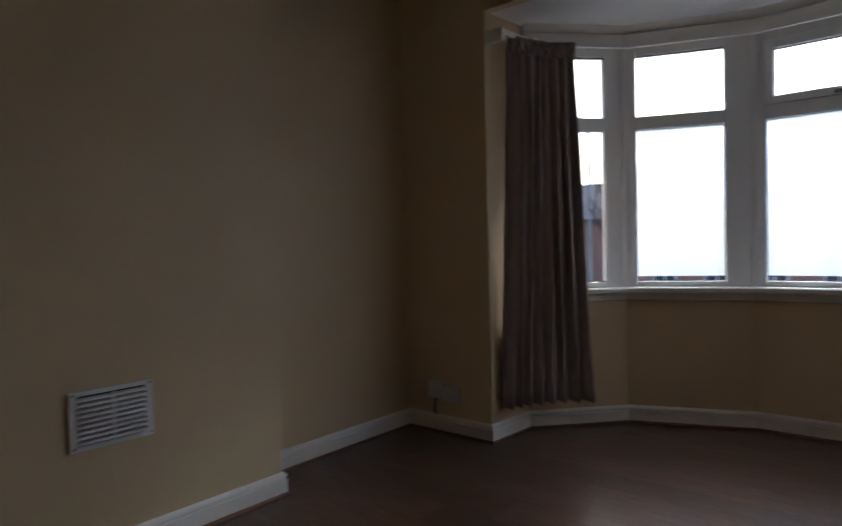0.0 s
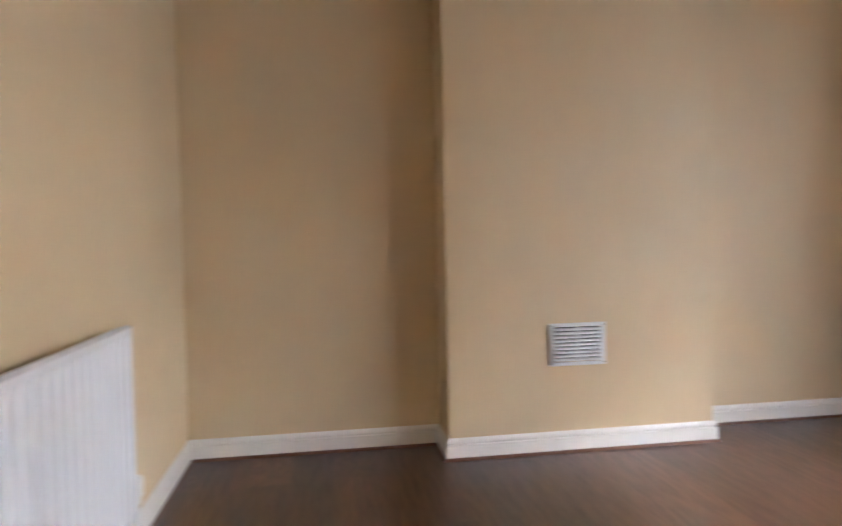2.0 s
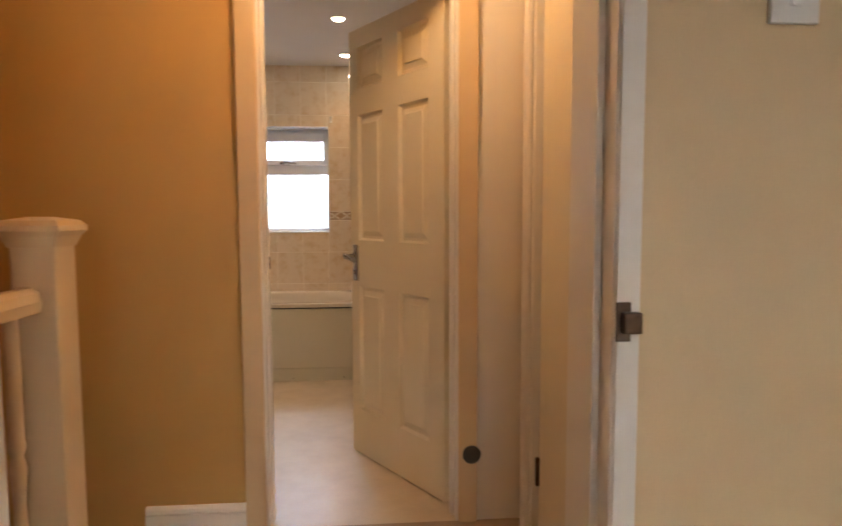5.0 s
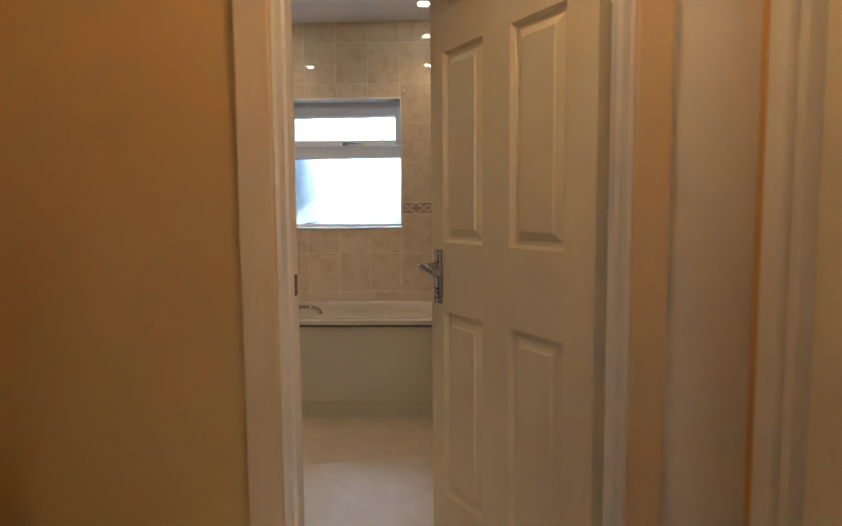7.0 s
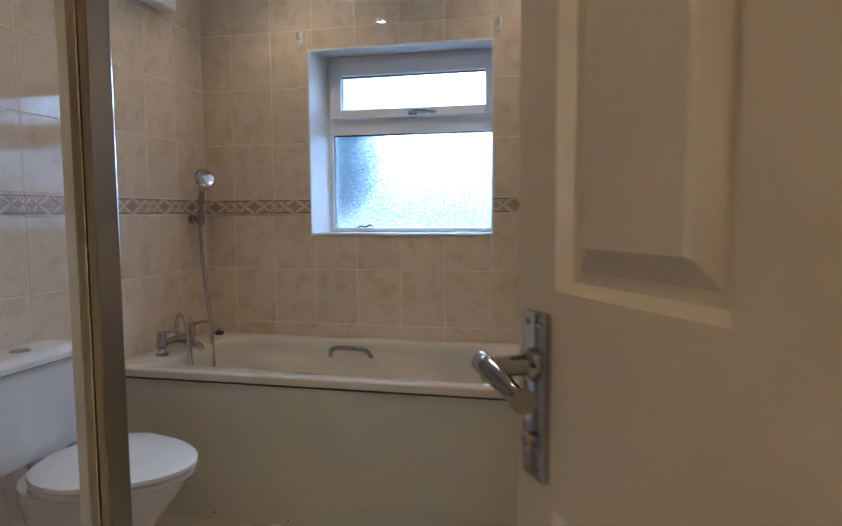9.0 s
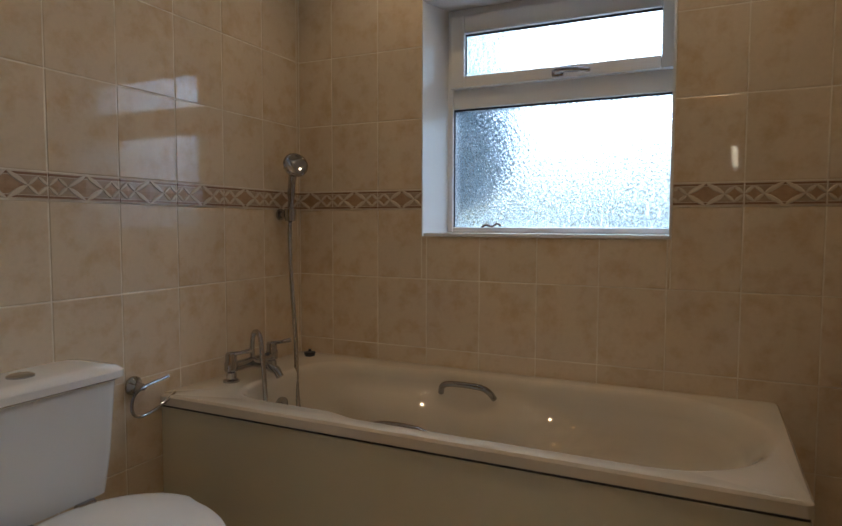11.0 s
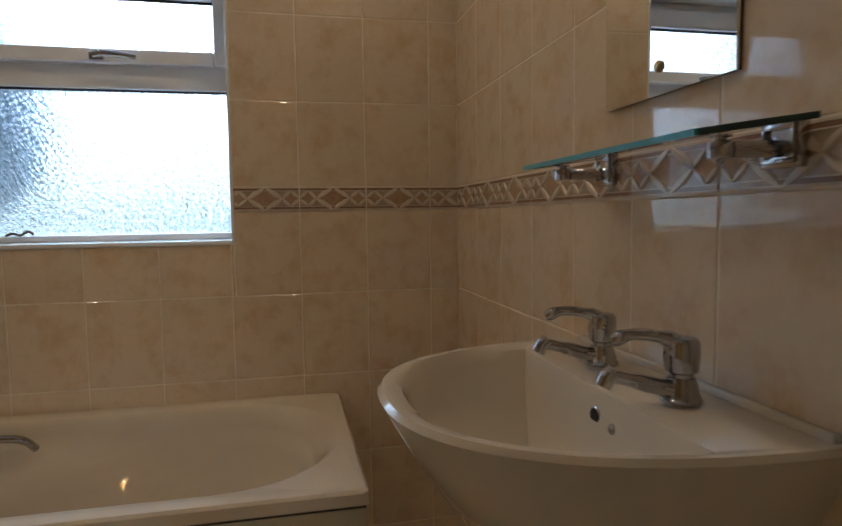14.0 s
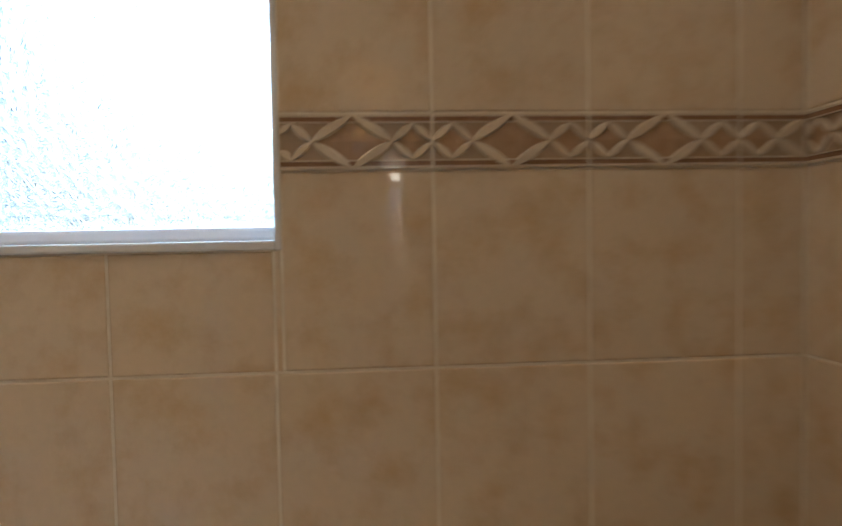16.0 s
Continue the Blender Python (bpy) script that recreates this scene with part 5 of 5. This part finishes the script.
def house(x, y, w, d, eaves, ridge):
    hs = thing("terraced_house", pose(x, y, GZ), "red brick terraced house across the street", "house", "houses across the street")
    part("wall", boxes((0, w, -d, 0, 0, eaves)), BRICK, hs)
    bm = bmesh.new()
    prof = [(0.3, eaves - 0.1), (-d / 2, ridge), (-d - 0.3, eaves - 0.1), (-d - 0.3, eaves + 0.1), (-d / 2, ridge + 0.25), (0.3, eaves + 0.1)]
    a = [bm.verts.new((-0.02, yy, zz)) for yy, zz in prof]
    b = [bm.verts.new((w + 0.02, yy, zz)) for yy, zz in prof]
    for k in range(6):
        bm.faces.new((a[k], a[(k + 1) % 6], b[(k + 1) % 6], b[k]))
    bm.faces.new(a)
    bm.faces.new(b[::-1])
    rf = part("roof", bm, ROOF, hs)
    part("chimney", boxes((w - 0.9, w - 0.1, -d / 2 - 0.4, -d / 2 + 0.4, ridge - 0.5, ridge + 1.4)), BRICK, rf)
    for zz in (0.9, 3.6):
        for xx in (0.8, w - 2.2):
            wd = part("window", boxes((xx, xx + 1.4, -0.05, 0.04, zz, zz + 1.5)), UPVC, hs)
            part("pane", boxes((xx + 0.08, xx + 0.66, 0.0, 0.046, zz + 0.08, zz + 1.42), (xx + 0.74, xx + 1.32, 0.0, 0.046, zz + 0.08, zz + 1.42)), WINB, wd)
    return hs


for k in range(9):
    house(-6 + k * 6.05, -44, 6, 8, 5.4, 8.0)

sl = thing("street_lamp", pose(10.1, -25.4, GZ + 0.14), "tall grey street lamp at the kerb", "street lamp")
part("pole", tube(bmesh.new(), [(0, 0, 0), (0, 0, 1.2), (0, 0, 1.25), (0, 0, 8.0)], [0.1, 0.1, 0.065, 0.05], 12), STEEL, sl)
part("arm", tube(bmesh.new(), [(0, 0, 8.0), (0.3, 0.0, 8.25), (1.0, 0, 8.35)], 0.04, 10), STEEL, sl)
part("head", boxes((0.9, 1.6, -0.12, 0.12, 8.28, 8.42), bevel=0.04), STEEL, sl)


def bare_tree(x, y, h, seed):
    tr = thing("bare_street_tree", pose(x, y, GZ), "bare winter street tree with fine twigs", "tree")
    rnd = random.Random(seed)
    part("trunk", tube(bmesh.new(), [(0, 0, 0), (0.05, 0.02, h * 0.2), (0.0, 0.05, h * 0.38)], [0.18, 0.14, 0.12], 10), BARK, tr)
    bm = bmesh.new()

    def grow(p, d, l, r, lev):
        q = p + d * l
        tube(bm, [p, p.lerp(q, 0.5) + Vector((rnd.uniform(-1, 1), rnd.uniform(-1, 1), 0)) * l * 0.06, q], [r, r * 0.8, r * 0.6], 5 if lev else 4, False)
        if lev == 0:
            return
        for _ in range(3):
            nd = (d + Vector((rnd.uniform(-1, 1), rnd.uniform(-1, 1), rnd.uniform(-0.3, 0.8))) * 0.75).normalized()
            grow(p.lerp(q, rnd.uniform(0.5, 1)), nd, l * rnd.uniform(0.6, 0.8), r * 0.6, lev - 1)
    for k in range(4):
        a = k * 1.57 + 0.4
        grow(Vector((0, 0.05, h * 0.37)), Vector((math.cos(a) * 0.5, math.sin(a) * 0.5, 1)).normalized(), h * 0.22, 0.08, 4)
    part("crown", bm, BARK, tr)
    return tr


bare_tree(8.6, -22.6 - 2.6, 7.2, 3)
bx = thing("street_sign", pose(8.2, -16.0, GZ + 0.14), "yellow street sign on a post", "sign")
part("post", tube(bmesh.new(), [(0, 0, 0), (0, 0, 2.4)], 0.035, 8), STEEL, bx)
part("board", boxes((-0.3, 0.3, -0.02, 0.02, 1.7, 2.4), bevel=0.01), YELL, bx)


def parked_car(x, y, material, label):
    c = thing("parked_car", pose(x, y, GZ + 0.03), label, "car")
    bm = bmesh.new()
    side = [(-2.05, 0.35), (-2.1, 0.7), (-1.9, 0.86), (-1.1, 0.92), (-0.5, 1.38), (0.9, 1.42), (1.6, 0.98), (2.0, 0.9), (2.1, 0.55), (2.05, 0.35)]
    loft(bm, [[(px, yy * (0.9 if pz > 1 else 1), pz) for px, pz in side] for yy in (-0.82, 0.82)], True, True)
    part("body", bm, material, c, "", True)
    part("window", boxes((-0.75, 1.1, -0.79, -0.76, 0.98, 1.32), (-0.75, 1.1, 0.76, 0.79, 0.98, 1.32)), WINB, c)
    for wx in (-1.3, 1.3):
        for wy in (-0.78, 0.78):
            w_ = part("wheel", lathe(bmesh.new(), [(0.2, -0.1), (0.31, -0.08), (0.31, 0.08), (0.2, 0.1)], (wx, wy, 0.31), 20, "y"), BLACK, c)
            part("rim", lathe(bmesh.new(), [(0.19, -0.105), (0.19, 0.105)], (wx, wy, 0.31), 16, "y"), STEEL, w_)
    return c


parked_car(9.6, -18.2, CARP, "silver hatchback parked at the kerb")
parked_car(5.0, -22.9, mat("red_car_paint", (0.3, 0.03, 0.03), 0.25, 0.2, None, 0.3, 3, 0, 80, 0, 0.5), "red hatchback parked across the street")

# grey dish on a bracket outside the bathroom window
ds = thing("satellite_dish", pose(-1.545, 0.46, 1.39), "grey satellite dish on a bracket outside the bathroom window", "satellite dish")
bm = bmesh.new()
lathe(bm, [(0.02, 0.06), (0.13, 0.04), (0.22, 0.0), (0.268, -0.04), (0.272, -0.034), (0.224, 0.008), (0.13, 0.048), (0.02, 0.068)], (0, 0, 0), 32, "y")
part("reflector", bm, DISH, ds, "", True)
part("arm", tube(bmesh.new(), [(0, 0.05, 0), (-0.2, 0.05, -0.05), (-0.38, -0.2, -0.12), (-0.4, -0.35, -0.14)], 0.018, 10), STEEL, ds)
part("feed_horn", tube(bmesh.new(), [(0, -0.02, -0.18), (0, -0.15, -0.16), (0, -0.24, -0.05)], [0.008, 0.008, 0.022], 10), STEEL, ds)

# ================= pieces =================
# floor planks of the bedroom
plank_meshes = []
for k in range(3):
    bm = bmesh.new()
    box(bm, 0, 1.2, 0, 0.19, -0.012, 0, bevel=0.0)
    top = [f for f in bm.faces if f.calc_center_median().z > -0.001]
    bmesh.ops.inset_region(bm, faces=top, thickness=0.0025, depth=0.0)
    for f in top:
        for v in f.verts:
            v.co.z = 0.0
    for v in bm.verts:
        if v.co.z > -0.005 and (v.co.x < 0.001 or v.co.x > 1.199 or v.co.y < 0.001 or v.co.y > 0.189):
            v.co.z = -0.0016
    me = bpy.data.meshes.new("plank")
    bmesh.ops.recalc_face_normals(bm, faces=bm.faces)
    bm.to_mesh(me)
    bm.free()
    me.materials.append(FLOORW)
    plank_meshes.append(me)
fl = bpy.data.objects["floor_bedroom"]
rnd = random.Random(5)
yk = FY - 1.1
row = 0
while yk < WY - 0.02:
    xk = XL
    first_cut = rnd.uniform(0.3, 1.2)
    while xk < XR:
        inside = True
        x0, x1 = xk, xk + first_cut
        if yk + 0.19 < FY - 0.02:
            d_ = -yk - 0.1
            half = 1.45 if d_ < 8.05 else (1.1 if d_ < 8.45 else 0.65)
            inside = x1 > 1.1 - half - 0.6 and x0 < 1.1 + half + 0.6
        if inside:
            ob = new("plank", plank_meshes[row % 3])
            ob.parent = fl
            sx = min(first_cut, XR + 0.05 - xk) / 1.2
            ob.matrix_local = Matrix.Translation((xk, yk, 0)) @ Matrix.Diagonal((sx, min(0.19, WY - yk) / 0.19, 1, 1))
        xk += first_cut
        first_cut = 1.2
    yk += 0.19
    row += 1

# wall tiles, 200 x 250 mm, with a relief border course
Z_EDGES = [0.0, 0.104, 0.354, 0.604, 0.854, 1.104, 1.174, 1.424, 1.674, 1.924, 2.174, CEIL]
J = 0.0019
tile_cache = {}


def tile_mesh(w, h):
    key = (round(w, 3), round(h, 3))
    if key not in tile_cache:
        bm = bmesh.new()
        w2, h2 = w / 2 - J, h / 2 - J
        e, t = 0.0022, 0.004
        rc = lambda i, y: [(-w2 + i, y, -h2 + i), (w2 - i, y, -h2 + i), (w2 - i, y, h2 - i), (-w2 + i, y, h2 - i)]
        loft(bm, [rc(0, t), rc(0, 0.0011), rc(e * 0.4, 0.0003), rc(e, 0)], True, True)
        me = bpy.data.meshes.new("tile")
        bmesh.ops.recalc_face_normals(bm, faces=bm.faces)
        bm.to_mesh(me)
        bm.free()
        me.materials.append(TILE)
        tile_cache[key] = me
    return tile_cache[key]


def border_mesh(u0, u1):
    """A stretch u0..u1 of the 200 mm relief tile: crossing ribs round brown diamonds between dark bars."""
    key = ("b", round(u0, 3), round(u1, 3))
    if key in tile_cache:
        return tile_cache[key]
    bm = bmesh.new()
    h2 = 0.035 - J
    a, b = u0 + J, u1 - J
    cx = (u0 + u1) / 2

    def rib(p, q, wd, mi, rise):
        p, q = Vector(p), Vector(q)
        if p[0] > q[0]:
            p, q = q, p
        if q[0] <= a or p[0] >= b:
            return
        if p[0] < a:
            p = p.lerp(q, (a - p[0]) / (q[0] - p[0]))
        if q[0] > b:
            q = p.lerp(q, (b - p[0]) / (q[0] - p[0]))
        d = (q - p).normalized()
        n_ = Vector((-d.y, d.x))
        stations = []
        for f_, w_ in ((0.0, 0.12), (0.14, 0.62), (0.32, 0.95), (0.5, 1.0), (0.68, 0.95), (0.86, 0.62), (1.0, 0.12)):
            c = p.lerp(q, f_)
            ww = n_ * wd * w_
            stations.append([bm.verts.new((e[0] - cx, y, max(-h2, min(h2, e[1])))) for e, y in ((c - ww, 0.0004), (c - ww * 0.55, -rise * (0.6 + 0.4 * w_)), (c + ww * 0.55, -rise * (0.6 + 0.4 * w_)), (c + ww, 0.0004))])
        for A, B in zip(stations, stations[1:]):
            for k in range(3):
                f = bm.faces.new((A[k], A[k + 1], B[k + 1], B[k]))
                f.material_index = mi
    box(bm, a - cx, b - cx, 0, 0.004, -h2, h2, 0)
    for s in (1, -1):
        z0, z1 = sorted((s * (h2 - 0.003), s * (h2 - 0.0085)))
        box(bm, a - cx, b - cx, -0.0018, 0.0002, z0, z1, 3)
        z0, z1 = sorted((s * (h2 - 0.0087), s * (h2 - 0.0105)))
        box(bm, a - cx, b - cx, -0.0021, 0.0002, z0, z1, 1)
        z0, z1 = sorted((s * h2, s * (h2 - 0.0028)))
        box(bm, a - cx, b - cx, -0.0022, 0.0002, z0, z1, 1)
    leaf_pts = [((-0.025, 0.022), (0.0, 0.0)), ((0.0, 0.0), (0.025, 0.022)), ((0.025, 0.022), (0.05, 0.0)), ((0.05, 0.0), (0.1, 0.0325)), ((0.1, 0.0325), (0.15, 0.0)), ((0.15, 0.0), (0.175, 0.022)), ((0.175, 0.022), (0.2, 0.0)), ((0.2, 0.0), (0.225, 0.022))]
    for s in (1, -1):
        for (x0, z0), (x1, z1) in leaf_pts:
            rib((x0, s * z0), (x1, s * z1), 0.0078 if max(z0, z1) > 0.03 else 0.0058, 1, 0.004 if s > 0 else 0.0036)
    for c0, hw, hh in ((0.1, 0.042, 0.025), (0.025, 0.018, 0.0155), (0.175, 0.018, 0.0155)):
        if c0 - hw > a and c0 + hw < b:
            vs = [bm.verts.new(p) for p in ((c0 - hw - cx, -0.0006, 0), (c0 - cx, -0.0006, -hh), (c0 + hw - cx, -0.0006, 0), (c0 - cx, -0.0006, hh), (c0 - cx, -0.0022, 0))]
            for k in range(4):
                f = bm.faces.new((vs[k], vs[(k + 1) % 4], vs[4]))
                f.material_index = 2
    me = bpy.data.meshes.new("border_tile")
    bmesh.ops.recalc_face_normals(bm, faces=bm.faces)
    bm.to_mesh(me)
    bm.free()
    for m in (BORD_BASE, BORD_RIB, BORD_DIA, BORD_BAR):
        me.materials.append(m)
    tile_cache[key] = me
    return me


def lay_tiles(wall, place, start, end, first, hole=None):
    """Courses of tiles along u from start to end, with joints at first + 0.2 k."""
    us = [start]
    u = first
    while u < end - 0.004:
        if u > start + 0.004:
            us.append(u)
        u += 0.2
    us.append(end)
    for a, b in zip(us, us[1:]):
        for z0, z1 in zip(Z_EDGES, Z_EDGES[1:]):
            spans = [(a, b, z0, z1)]
            if hole:
                h0, h1, g0, g1 = hole
                if a < h1 and b > h0 and z0 < g1 and z1 > g0:
                    spans = []
                    if a < h0 - 0.004:
                        spans.append((a, h0, z0, z1))
                    if b > h1 + 0.004:
                        spans.append((h1, b, z0, z1))
                    c0, c1 = max(a, h0), min(b, h1)
                    if z0 < g0 - 0.004:
                        spans.append((c0, c1, z0, g0))
                    if z1 > g1 + 0.004:
                        spans.append((c0, c1, g1, z1))
            for p, q, r, s in spans:
                if q - p < 0.008 or s - r < 0.008:
                    continue
                if abs(r - 1.104) < 1e-4 and abs(s - 1.174) < 1e-4:
                    k = math.floor((p - first + 1e-6) / 0.2)
                    me = border_mesh(round(p - first - 0.2 * k, 3), round(q - first - 0.2 * k, 3))
                    ob = new("border_tile", me)
                else:
                    ob = new("tile", tile_mesh(q - p, s - r))
                ob.parent = wall
                ob.matrix_local = place((p + q) / 2, (r + s) / 2)


lay_tiles(wall_win, lambda u, z: pose(u, 0, z), BX0, 0.0, -0.09 - 2.0, (WX0, WX1, WZ0, WZ1))
lay_tiles(wall_rt, lambda u, z: pose(0, -u, z, 0, 0, -90), 0.0, -BYD, 0.198 - 0.2)
lay_tiles(wall_lf, lambda u, z: pose(BX0, u, z, 0, 0, 90), BYD, 0.0, -0.215 - 2.4)
